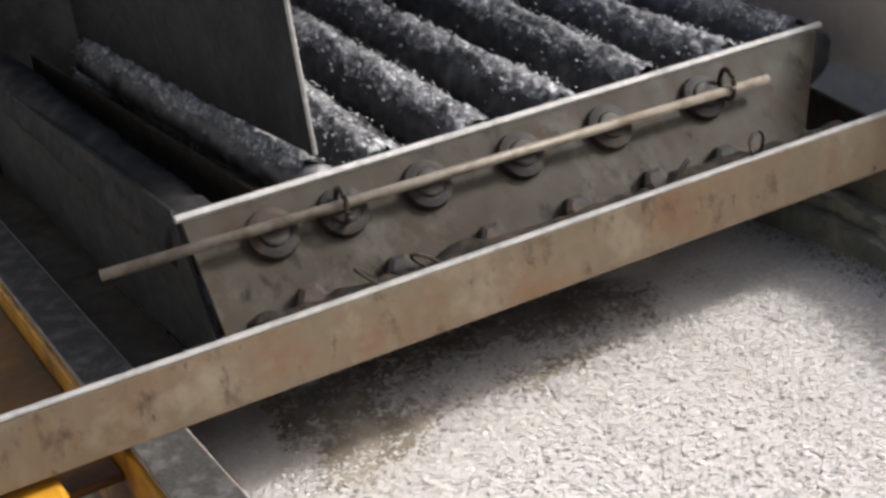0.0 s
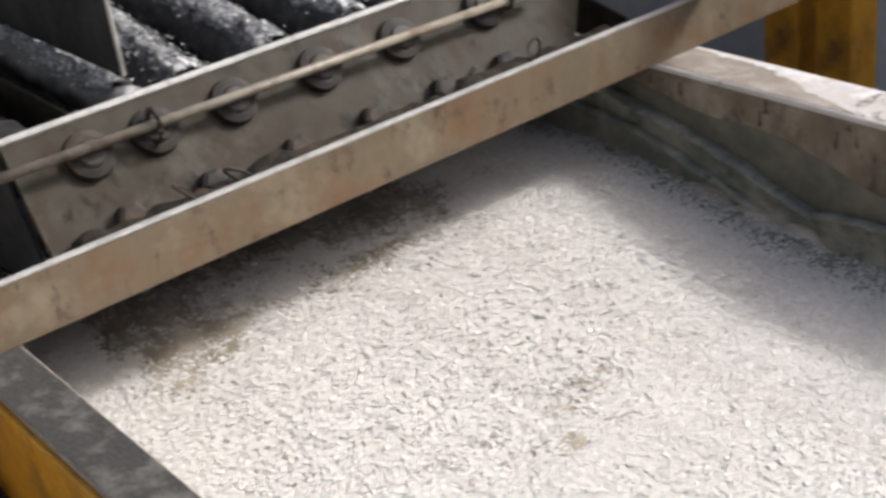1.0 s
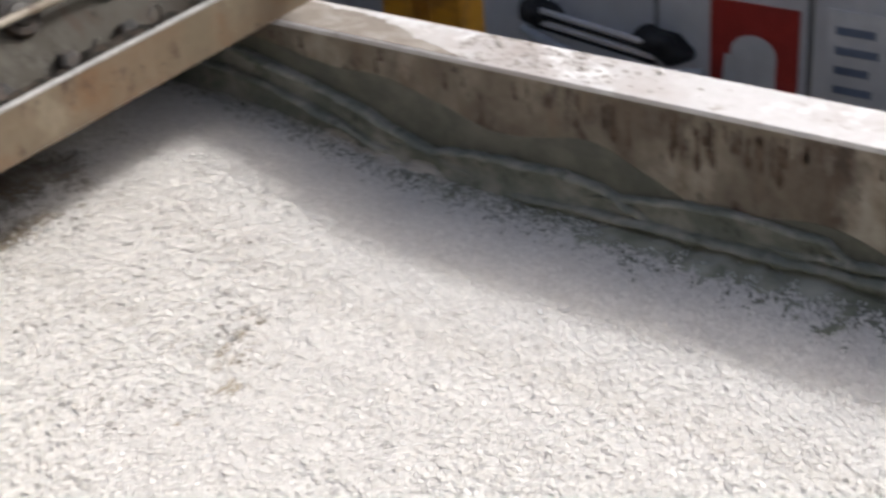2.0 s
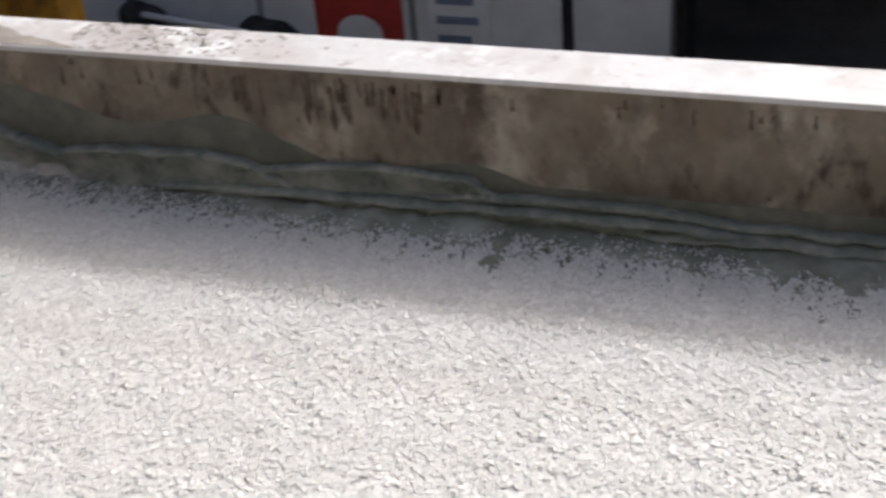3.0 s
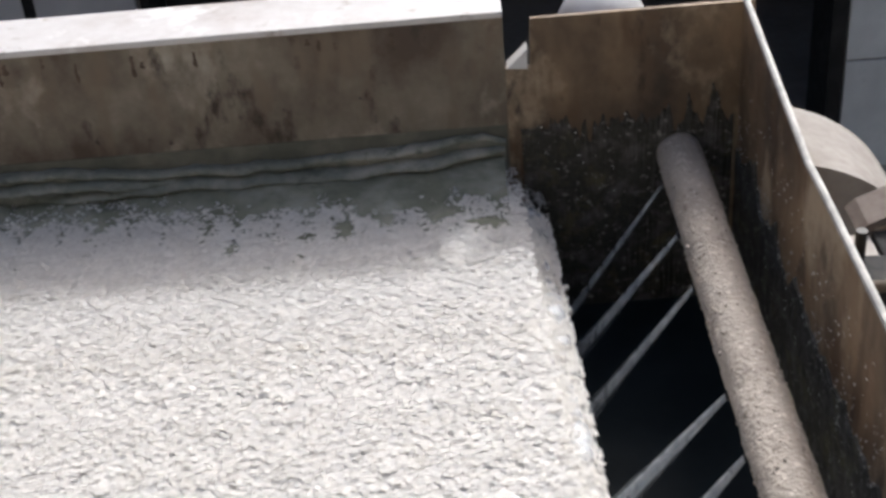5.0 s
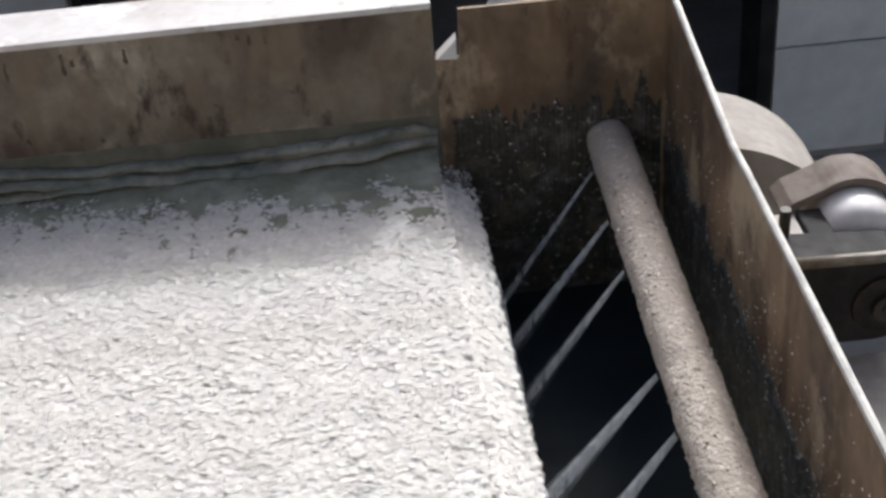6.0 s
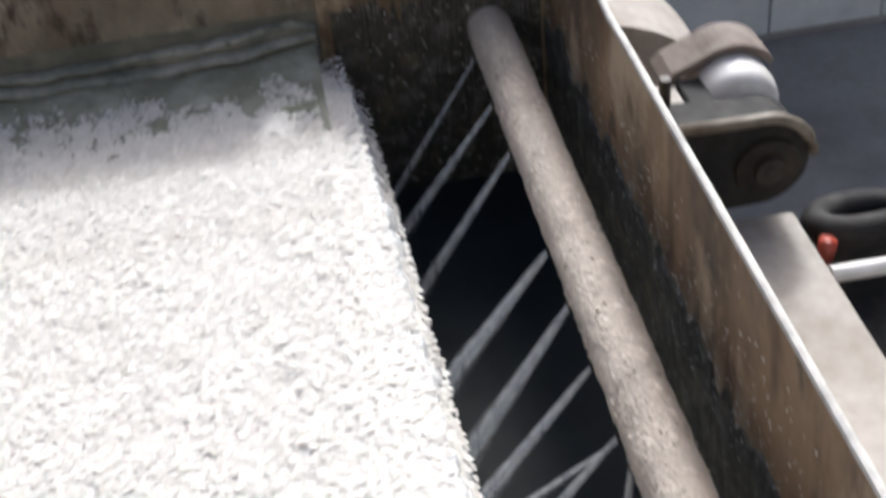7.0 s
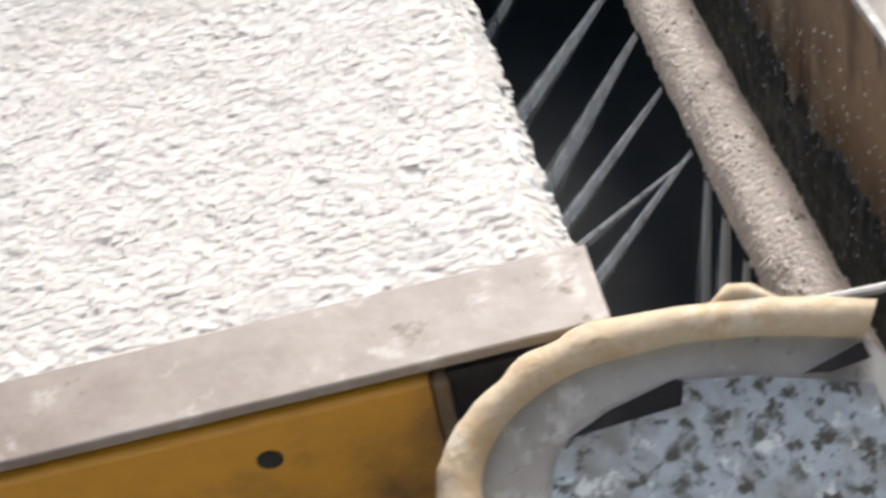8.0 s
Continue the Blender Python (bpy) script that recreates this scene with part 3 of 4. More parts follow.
def froth():
    """Pale froth and drops along the weir's lip."""
    bm = bmesh.new()
    r = random.Random(3)
    for _ in range(700):
        y = r.uniform(0.01, 0.985)
        s = r.random() ** 1.4
        p = (0.012 + 0.028 * (1 - y) + 0.012 * min(1, s * 4) + r.uniform(-0.004, 0.004), y, WATER - 0.032 - 0.18 * s)
        m = Matrix.Translation(p) @ Matrix.Diagonal((r.uniform(0.7, 1.2), r.uniform(0.7, 1.6), r.uniform(0.8, 2.2), 1))
        bmesh.ops.create_icosphere(bm, subdivisions=1, radius=r.uniform(0.001, 0.0026) * (1.2 - 0.6 * s), matrix=m)
    for v in bm.verts:
        v.co += v.co.normalized() * 0.002 * noise.noise(v.co * 90)
    solid("overflow_froth", bm, M_FROTH, "pale froth rolling over the weir", "froth", kind="stuff", smooth=True)


froth()


FOLDS = []


def overflow_fold(y0, wide, seed):
    """One lobe of the water and froth that rolls over the weir: bulged in its middle, ragged below."""
    bm = bmesh.new()
    rows = []
    for i in range(19):
        u = i / 18
        y = y0 + wide * (u - 0.5)
        bulge = math.sin(math.pi * u) ** 0.6
        rad = 0.066 + 0.016 * bulge + 0.004 * noise.noise((y * 60, seed, 4))
        row = []
        for q in np.linspace(0.90, 1.5, 12):
            rr = rad - 0.020 * max(0.0, 1 - (q - 0.90) / 0.25) + 0.003 * noise.noise((y * 90, q * 5, seed))
            row.append(bm.verts.new((-0.05 + rr * math.sin(q), y - y0, rr * math.cos(q) - 0.065)))
        for k in range(1, 6):
            row.append(bm.verts.new((-0.05 + rad + 0.004 * k + 0.004 * noise.noise((y * 70, k, seed)), y - y0, -0.062 - 0.035 * k)))
        rows.append(row)
    for a, c in zip(rows, rows[1:]):
        for k in range(len(a) - 1):
            bm.faces.new((a[k], a[k + 1], c[k + 1], c[k]))
    ob = solid("overflow_fold", bm, M_FILM, "lobe of pale frothy water rolling over the weir", "water", "overflow folds", "stuff", True)
    ob.location = (0.028 * (1 - y0), y0, WATER)
    FOLDS.append(ob)


_r = random.Random(4)
_y = 0.02
while _y < 0.91:
    _w = _r.uniform(0.05, 0.10)
    overflow_fold(_y, _w, _r.uniform(0, 50))
    _y += _w * _r.uniform(0.45, 0.7)


def flake_drift():
    """Damp flakes heaped against the far wall below the beam."""
    bm = bmesh.new()
    nx, ny = 90, 24
    g = []
    for i in range(nx + 1):
        x = -2.1 + 0.95 * i / nx
        high = 0.055 * min(1.0, max(0.0, (-1.25 - x) / 0.3)) ** 0.8 + 0.012 * noise.noise((x * 12, 0, 2))
        foot = 0.89 + 0.05 * noise.noise((x * 7, 3, 1)) + 0.10 * max(0.0, (x + 1.55) / 0.4)
        g.append([bm.verts.new((x, foot + (1.001 - foot) * j / ny, WATER - 0.008 + max(0.0, high) * (j / ny) ** 1.15 + 0.012 * noise.noise((x * 22, j * 0.35, 6)) * min(1, j / 5)))
                  for j in range(ny + 1)])
    for i in range(nx):
        for j in range(ny):
            bm.faces.new((g[i][j], g[i + 1][j], g[i + 1][j + 1], g[i][j + 1]))
    solid("flake_drift", bm, M_DRIFT, "damp grey-white flakes heaped against the tank wall", "plastic flakes", kind="stuff", smooth=True)


flake_drift()

# ---- the machine over the tank's head ----
XB = -1.664


def cross_beam():
    ob = thing("cross_beam", "rust-streaked steel angle beam laid across the tank", "beam", (XB, 0.5, T + 0.004))
    part("web", box(XB - 0.006, XB, -0.5, 1.32, T + 0.005, T + 0.078, 0.0015), M_BEAM, ob)
    part("top_edge", box(XB - 0.009, XB + 0.001, -0.5, 1.32, T + 0.0785, T + 0.083, 0.0015), M_EDGE, ob, "bright worn top edge")
    part("flange", box(XB - 0.07, XB - 0.0065, -0.5, 1.32, T + 0.005, T + 0.011), M_BEAM, ob)


cross_beam()


def plate_point(y, s):
    """A place on the tilted bearing plate; s from its foot (0) to its top (1)."""
    return Vector((-1.708 - 0.08 * s, y, T + 0.064 + 0.118 * s))


N_PLATE = Vector((0.118, 0, 0.08)).normalized()


def crust(ob, y, r, l, up, rise):
    """A ragged grey-white coat along the top of a roller, with loose chips on it."""
    q = np.random.default_rng(int(y * 1000))
    drift = 0.05 * (rise > 0.05)

    def on(x, a, out):
        f = (-1.82 - x) / (l - 1.82)
        return (x + 1.9, y - 0.5 + drift * f + (r + out) * math.sin(a), up + rise * f + (r + out) * math.cos(a))

    verts, faces = [], []
    n, m = 200, 14
    for i in range(n + 1):
        x = -1.825 - (l - 1.83) * i / n
        wide = 0.62 + 0.45 * noise.noise((x * 7, y * 9, 2)) + 0.25 * noise.noise((x * 30, y * 9, 5))
        for j in range(m + 1):
            a = -0.12 + wide * (2 * j / m - 1)
            lift = 0.017 * (1 - (2 * j / m - 1) ** 2) * (0.55 + 0.5 * noise.noise((x * 22, a * 3 + y * 40, 6)) + 0.5 * noise.noise((x * 70, a * 6 + y * 40, 6)))
            verts.append(on(x, a, lift - 0.002))
    for i in range(n):
        for j in range(m):
            k = i * (m + 1) + j
            faces.append((k, k + 1, k + m + 2, k + m + 1))
    me = bpy.data.meshes.new("flake_coat")
    me.from_pydata(verts, [], faces)
    me.materials.append(M_COAT)
    for p in me.polygons:
        p.use_smooth = True
    o = new("flake_coat", me)
    o.parent = ob
    tagged(o, "caked grey-white plastic fines on the roller", kind="stuff")
    verts, faces = [], []
    for _ in range(1600):
        x = q.uniform(-l, -1.825)
        if noise.noise((x * 6, y * 9, 2)) < q.uniform(-0.5, 0.35):
            continue
        c = on(x, q.normal(-0.1, 0.45), q.uniform(0.002, 0.010))
        s, w = q.uniform(0.001, 0.0026), q.uniform(0, 6.28)
        k = len(verts)
        for i in range(4):
            verts.append((c[0] + s * math.cos(w + i * 1.571), c[1] + s * math.sin(w + i * 1.571), c[2] + q.uniform(-0.002, 0.002)))
        faces.append((k, k + 1, k + 2, k + 3))
    me = bpy.data.meshes.new("flake_crust")
    me.from_pydata(verts, [], faces)
    me.materials.append(M_CRUST)
    o = new("flake_crust", me)
    o.parent = ob
    tagged(o, "white chips stuck on the roller", kind="stuff")


def roller_press():
    ob = thing("roller_press", "dark roller machine with a tilted bearing plate", "machine", (-1.9, 0.5, T))
    # plate colour carries the shade it would lie in
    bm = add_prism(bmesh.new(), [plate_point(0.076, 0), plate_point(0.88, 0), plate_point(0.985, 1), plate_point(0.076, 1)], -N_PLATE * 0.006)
    part("bearing_plate", bm, M_PLATE, ob, "dull stainless plate carrying the bearings, darkened for shade")
    # sunlight on this rim is put into its pale colour
    part("plate_rim", tube([plate_point(0.07, 1.0), plate_point(0.99, 1.0)], 0.005, 8), M_EDGE, ob, "top rim coloured bright for the sun on it")
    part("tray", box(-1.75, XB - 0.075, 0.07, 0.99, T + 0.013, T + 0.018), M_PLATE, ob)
    part("near_cheek", add_prism(bmesh.new(), [(-1.715, 0.07, T + 0.02), (-1.80, 0.07, T + 0.19), (-2.9, 0.07, T + 0.19), (-2.9, 0.07, T - 0.02), (-1.74, 0.07, T + 0.0)], (0, 0.005, 0)), M_DARKST, ob, "dark side plate")
    part("chute_plate", add_prism(bmesh.new(), [(-1.60, 1.10, T + 0.085), (-1.60, 1.10, T + 0.30), (-2.6, 1.10, T + 0.36), (-2.6, 1.10, T + 0.085)], (0, 0.005, 0)), M_BEIGE, ob, "dusty beige chute plate")
    part("tray_end", add_prism(bmesh.new(), [(-1.69, 0.967, T + 0.014), (-1.69, 0.967, T + 0.078), (-1.87, 1.02, T + 0.08), (-1.87, 1.02, T + 0.014)], (0.002, 0.005, 0)), M_PLATE, ob)
    # panel carried up past the view, added height to shade the near rim
    part("side_panel", box(-2.85, -1.815, 0.25, 0.256, T + 0.200, T + 1.5), M_DARKST, ob, "dark flat guard panel")
    part("panel_edge", tube([(-1.814, 0.253, T + 0.200), (-1.816, 0.253, T + 1.5)], 0.003, 6), M_EDGE, ob)
    for y in (0.165, 0.251, 0.36, 0.488, 0.616, 0.762):
        c = plate_point(y, 0.66)
        b = part("bearing", tube([c, c + N_PLATE * 0.010, c + N_PLATE * 0.012], [0.031, 0.029, 0.021], 20), M_BOLT, ob, "oily black bearing")
        part("shaft_end", tube([c + N_PLATE * 0.0122, c + N_PLATE * 0.015, c + N_PLATE * 0.016], [0.018, 0.017, 0.013], 16), M_CAP, b, "worn shaft end", True)
    for y in (0.176, 0.286, 0.407, 0.525, 0.64, 0.75):
        c = plate_point(y, 0.06)
        part("bolt_head", tube([c, c + N_PLATE * 0.016, c + N_PLATE * 0.019], [0.019, 0.019, 0.012], 6), M_BOLT, ob)
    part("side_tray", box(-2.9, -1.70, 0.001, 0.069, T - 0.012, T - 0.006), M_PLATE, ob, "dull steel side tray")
    # dark plate added in place of the machine's shaded inside
    part("rear_shade_plate", box(-3.02, -3.0, 0.0, 1.1, T - 0.1, T + 0.9, 0.004), M_DARKST, ob, "dark plate added for the machine's shaded inside")
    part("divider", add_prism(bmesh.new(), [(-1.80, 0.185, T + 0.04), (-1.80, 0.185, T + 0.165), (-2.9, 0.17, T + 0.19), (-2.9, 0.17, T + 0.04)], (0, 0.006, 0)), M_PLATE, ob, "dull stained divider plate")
    tiers = [(0.102, 0.040, 2.9, 0.138, 0.036), (0.252, 0.030, 2.8, 0.155, 0.022)]
    tiers += [(y, 0.043, 2.8 + 0.1 * (k % 3), 0.13, 0.10) for k, y in enumerate((0.345, 0.475, 0.605, 0.735, 0.865, 0.99))]
    tiers += [(y, 0.034, 3.0, 0.075, 0.10 if y > 0.3 else 0.02) for y in (0.165, 0.285, 0.41, 0.54, 0.67, 0.80, 0.93)]
    for y, r, l, up, rise in tiers:
        part("roller", tube(line((-1.82, y, T + up), (-l, y + 0.05 * (rise > 0.05), T + up + rise), 70), r, 20, 0.008), M_ROLL if y > 0.2 else M_RUBBER, ob, "wet dark roller dusted with chips", True)
        if y > 0.2:
            crust(ob, y, r, l, up, rise)


roller_press()


# black strip for the sludge and for the shade in the gap
def sludge():
    pts = [Vector((XB - 0.032 + 0.006 * noise.noise((y * 12, 3, 1)), y, T + 0.068 + 0.014 * noise.noise((y * 9, 1, 1)))) for y in np.linspace(0.1, 0.93, 90)]
    solid("sludge", tube(pts, [0.010 + 0.008 * abs(noise.noise((p.y * 14, 5, 2))) for p in pts], 10, 0.008), M_SLIME2, "black sludge packed behind the beam, also standing for the gap's shade", "sludge", kind="stuff", smooth=True)
    for y, s in ((0.24, 1.0), (0.31, 0.8), (0.66, 0.9), (0.78, 1.1)):
        w = [Vector((XB - 0.03 + 0.02 * k * s, y + 0.018 * math.sin(k * 4 + y * 9), T + 0.07 + 0.035 * s * math.sin(k * 2.6))) for k in np.linspace(0, 1.15, 10)]
        ob = thing("wire_end", "loose twist of black binding wire", "wire", tuple(w[0]), "loose wire ends")
        part("wire", tube(w, 0.0022, 6), M_BOLT, ob, smooth=True)


# sludge colour, black enough to hold the gap's shade too
M_SLIME2 = material("black_sludge_and_shade", (0.022, 0.02, 0.017), 0.85, spec=0.1, stain=(0.06, 0.045, 0.033), scale=120, stain_scale=40, bump=0.7)
sludge()


def tie_rod():
    ob = thing("tie_rod", "thin pale steel rod clamped along the bearing plate", "rod", (-1.72, 0.4, T + 0.16))
    a, b = (-1.742, -0.03, T + 0.163), (-1.735, 0.85, T + 0.15)
    part("rod", tube([a, b], 0.0062, 12), M_ROD, ob, smooth=True)
    for y in (0.245, 0.79):
        ring = [Vector((-1.742 + 0.014 * math.cos(q), y, T + 0.157 + 0.02 * math.sin(q))) for q in np.linspace(0, 6.1, 18)]
        part("clamp", tube(ring, 0.0035, 8), M_BOLT, ob, "black wire clamp")


tie_rod()

# ---- spray pipe ----
PX, PZ, PR = 0.2045, T - 0.20, 0.0275
spray = thing("spray_pipe", "dusty cream plastic spray pipe over the launder", "pipe", (PX, 0.5, PZ))
part("tube", tube(line((PX, 0.996, PZ), (PX, 0.0, PZ), 160), PR, 24, 0.002), M_PIPE, spray, smooth=True)
JETS = []
for y, dx, dz, w in ((0.945, -0.13, -0.19, 0.8), (0.835, -0.115, -0.15, 1.0), (0.735, -0.11, -0.155, 1.0), (0.556, -0.115, -0.145, 1.3), (0.470, -0.105, -0.165, 1.4),
                     (0.385, -0.11, -0.14, 1.0), (0.298, -0.10, -0.125, 0.8), (0.292, -0.11, -0.068, 0.4),
                     (0.262, -0.012, -0.24, 1.2), (0.215, -0.006, -0.24, 1.5), (0.165, -0.008, -0.24, 1.2)):
    a = Vector((PX - PR * 0.93, y, PZ - PR * 0.35))
    e = a + Vector((dx, -0.004, dz)) * 1.08
    jet = part("water_jet", tube(line(a, e, 6), [1.5 * w * k for k in (0.0014, 0.0020, 0.0024, 0.0027, 0.0030, 0.0033, 0.0036)], 8), M_JET, spray, "thin white jet of water", True)
    mist = part("mist", tube(line(a, e + Vector((-0.006, 0, -0.01)), 6), [1.7 * w * k for k in (0.0013, 0.0021, 0.0028, 0.0036, 0.0044, 0.0054, 0.0066)], 10, cap=False), M_MIST, jet, "fine mist round the jet", True)
    here = a - spray.location
    jet.data.transform(Matrix.Translation(-here))
    mist.data.transform(Matrix.Translation(-here))
    jet.location = here
    JETS.append((jet, here))
    part("nozzle_hole", tube([a + Vector((0.004, 0, 0)), a + Vector((-0.003, 0, -0.002))], 0.004, 8), M_RUBBER, spray)


def pipe_grit():
    """Caked grit and chips stuck on the pipe."""
    bm = bmesh.new()
    r = random.Random(8)
    for _ in range(900):
        q, y = r.uniform(0, 6.28), r.uniform(0.01, 0.99)
        m = Matrix.Translation((PX + PR * math.cos(q), y, PZ + PR * math.sin(q))) @ Matrix.Rotation(r.uniform(0, 6), 4, "Y") @ Matrix.Diagonal((1, r.uniform(0.8, 2), r.uniform(0.4, 0.9), 1))
        bmesh.ops.create_icosphere(bm, subdivisions=1, radius=r.uniform(0.0008, 0.0026), matrix=m)
    tagged(part("grit", bm, M_PIPE, spray, "caked grit on the pipe", True), "caked grit on the pipe", kind="stuff")


pipe_grit()


def slime(name, face, label, mat):
    """A thin dark coat with an uneven upper edge; face(u, h) gives a place u along the plate, h up from its foot."""
    bm = bmesh.new()
    n = 260
    rows = []
    for i in range(n + 1):
        u = i / n
        top = 0.46 + 0.10 * noise.noise((u * 4, 2, 1)) + 0.05 * noise.noise((u * 17, 2, 1)) + 0.03 * noise.noise((u * 45, 2, 1)) + 0.012 * noise.noise((u * 110, 2, 1))
        hs = [top * k / 9 for k in range(10)]
        rows.append([bm.verts.new(face(u, h, 0.003 + 0.002 * noise.noise((u * 60, h * 40, 5)))) for h in hs] + [bm.verts.new(face(u, top + 0.006, 0.0))])
    for a, c in zip(rows, rows[1:]):
        for k in range(10):
            bm.faces.new((a[k], a[k + 1], c[k + 1], c[k]))
    solid(name, bm, mat, label, "slime", kind="stuff")


slime("slime_coat", lambda u, h, d: (0.2765 - d, 0.02 + 0.975 * u, T - 0.44 + 0.52 * h), "black slime coating the foot of the end plate", M_SLIME)
slime("slime_coat", lambda u, h, d: (0.015 + 0.255 * u, 1.0005 - d, T - 0.44 + 0.62 * h), "black slime coating the foot of the launder plate", M_SLIME)
# low damp band along the water; its dark tone climbs towards the machine
slime("wet_band", lambda u, h, d: (-2.4 + 2.398 * u, 1.0004 - 0.4 * d, WATER - 0.01 + (0.13 + 0.30 * min(1.0, max(0.0, (0.70 - u + 0.12 * noise.noise((u * 14, 3, 3))) / 0.5))) * min(h, 0.43) + 0.8 * swell(-2.4 + 2.4 * u) * (1 - 2 * h)), "grey-green band on the tank wall, damp over the water, taller towards the machine", M_DAMP)

def stuck_chips():
    """White specks of plastic splashed on the launder's plates and on the tank wall."""
    r = np.random.default_rng(31)
    verts, faces = [], []
    for i in range(1240):
        s, w = r.uniform(0.0007, 0.0022), r.uniform(0, 6.28)
        end = i < 1150
        u, h = (r.uniform(0.02, 0.99), T - 0.27 + abs(r.normal(0, 0.085))) if end else (r.uniform(0.02, 0.27), T - 0.26 + abs(r.normal(0, 0.05)))
        if h > T - 0.055:
            continue
        k = len(verts)
        for q in range(4):
            du, dh = s * math.cos(w + 1.571 * q), s * math.sin(w + 1.571 * q)
            d = 0.0008 + r.uniform(0, 0.0012)
            verts.append((0.2755 - d, u + du, h + dh) if end else (u + du, 0.9995 - d, h + dh))
        faces.append((k, k + 1, k + 2, k + 3))
    me = bpy.data.meshes.new("stuck_flakes")
    me.from_pydata(verts, [], faces)
    me.materials.append(M_FLAKE)
    tagged(new("stuck_flakes", me), "white plastic specks stuck on the launder plates", "plastic flakes", kind="stuff")


stuck_chips()

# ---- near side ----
# one dark film gives the rim both its wet grime and its shade
def rim_grime_shade():
    bm = bmesh.new()
    rows = []
    for i in range(81):
        x = -3.2 + 2.25 * i / 80
        f = min(1.0, max(0.05, (-1.0 - x) / 0.25))
        w = RIM_N * (0.55 + 0.5 * f) * (0.97 + 0.10 * noise.noise((x * 25, 1, 0)))
        w = min(w, RIM_N - 0.002) * min(1.0, f + 0.3)
        rows.append([bm.verts.new((x, -RIM_N + 0.001 + w * k / 4, T + 0.0055 + 0.0025 * abs(noise.noise((x * 70, k * 1.7, 2))))) for k in range(5)])
    for a, c in zip(rows, rows[1:]):
        for k in range(4):
            bm.faces.new((a[k], a[k + 1], c[k + 1], c[k]))
    solid("rim_grime_shade", bm, M_GRIMESHADE, "dark wet grime smeared on the rim, with shade in its colour", "dirt", kind="stuff", smooth=True)


# grime colour, darkened further for the shade beside the beam
M_GRIMESHADE = material("shaded_wet_grime", (0.06, 0.058, 0.053), 0.7, spec=0.2, grain=(0.03, 0.03, 0.028), stain=(0.12, 0.115, 0.105), scale=160, stain_scale=30, stain_amount=0.4, bump=0.6)
rim_grime_shade()


def rim_shade():
    """Shade on the far rim beside the machine, put into a brown coat and specks, thinning out to a ragged end."""
    bm = bmesh.new()
    r = random.Random(6)
    rows = []
    for i in range(121):
        x = -2.3 + 1.0 * i / 120
        f = min(1.0, max(0.0, (-1.32 - x) / 0.22))
        w = (RIM_F - 0.004) * f * (0.86 + 0.25 * noise.noise((x * 18, 1, 6)) + 0.15 * noise.noise((x * 60, 1, 6)))
        w = min(max(w, 0.001), RIM_F - 0.004)
        rows.append([bm.verts.new((x, 1.001 + w * k / 5, T + 0.0048 + 0.0012 * abs(noise.noise((x * 60, k * 1.3, 2))))) for k in range(6)])
    for a, c in zip(rows, rows[1:]):
        for k in range(5):
            bm.faces.new((a[k], a[k + 1], c[k + 1], c[k]))
    for _ in range(260):
        x, y, s = -1.35 + abs(r.gauss(0, 0.16)), 1.003 + r.random() * (RIM_F - 0.008), r.uniform(0.001, 0.004)
        v = [bm.verts.new((x + s * math.cos(q) * r.uniform(0.6, 1.2), y + s * math.sin(q) * r.uniform(0.6, 1.2), T + 0.0052)) for q in np.linspace(0, 5.3, 6)]
        bm.faces.new(v)
    solid("rim_shade", bm, M_RIMSHADE, "brown coat and specks on the steel rim, standing for shade", "dirt", kind="stuff", smooth=True)


# brown tone that stands for the rim's shade near the machine
M_RIMSHADE = material("brown_rim_shade", (0.25, 0.215, 0.18), 0.9, grain=(0.19, 0.16, 0.13), stain=(0.36, 0.33, 0.29), scale=110, stain_scale=22, bump=0.5)
rim_shade()
rail = thing("yellow_rail", "yellow painted square tube below the near rim", "rail", (-1.0, -0.1, T - 0.06))
part("tube", box(-3.2, -0.072, -RIM_N - 0.006, -RIM_N + 0.007, T - 0.16, T - 0.006, 0.003), M_YELLOW, rail)
# lip takes the darker yellow, which holds soil and shade
part("lower_lip", box(-3.2, XB - 0.04, -RIM_N - 0.16, -RIM_N - 0.0065, T - 0.05, T - 0.04, 0.003), M_SOILEDSHADE, rail, "soiled yellow lip, darkened for shade")
# black strip added where the gap below the rail lies in shade
part("gap_shade_strip", box(XB - 0.039, -0.072, -RIM_N - 0.05, -RIM_N - 0.0065, T - 0.16, T - 0.15, 0.003), M_DARKST, rail, "black strip standing in for a shaded gap")
part("rusted_end", box(-0.0715, -0.062, -RIM_N - 0.006, -RIM_N + 0.007, T - 0.16, T - 0.008, 0.003), M_BEAM, rail, "rusted cut end")
# black plate put in for the shade below the rim's overhang
part("rim_shade_corner", box(-0.0615, 0.031, -RIM_N - 0.001, -RIM_N + 0.0078, T - 0.16, T - 0.007), M_DARKST, rail, "black plate for the shade under the rim's end")
part("bolt_hole", tube([(-0.167, -RIM_N - 0.002, T - 0.037), (-0.167, -RIM_N - 0.0068, T - 0.037)], 0.0075, 12), M_RUBBER, rail)
stand = thing("yellow_stand", "yellow painted post under the beam's end", "post", (XB, -0.25, 0))
part("post", box(XB - 0.16, XB + 0.03, -0.321, -0.131, 0, T - 0.01, 0.006), M_YELLOW, stand)


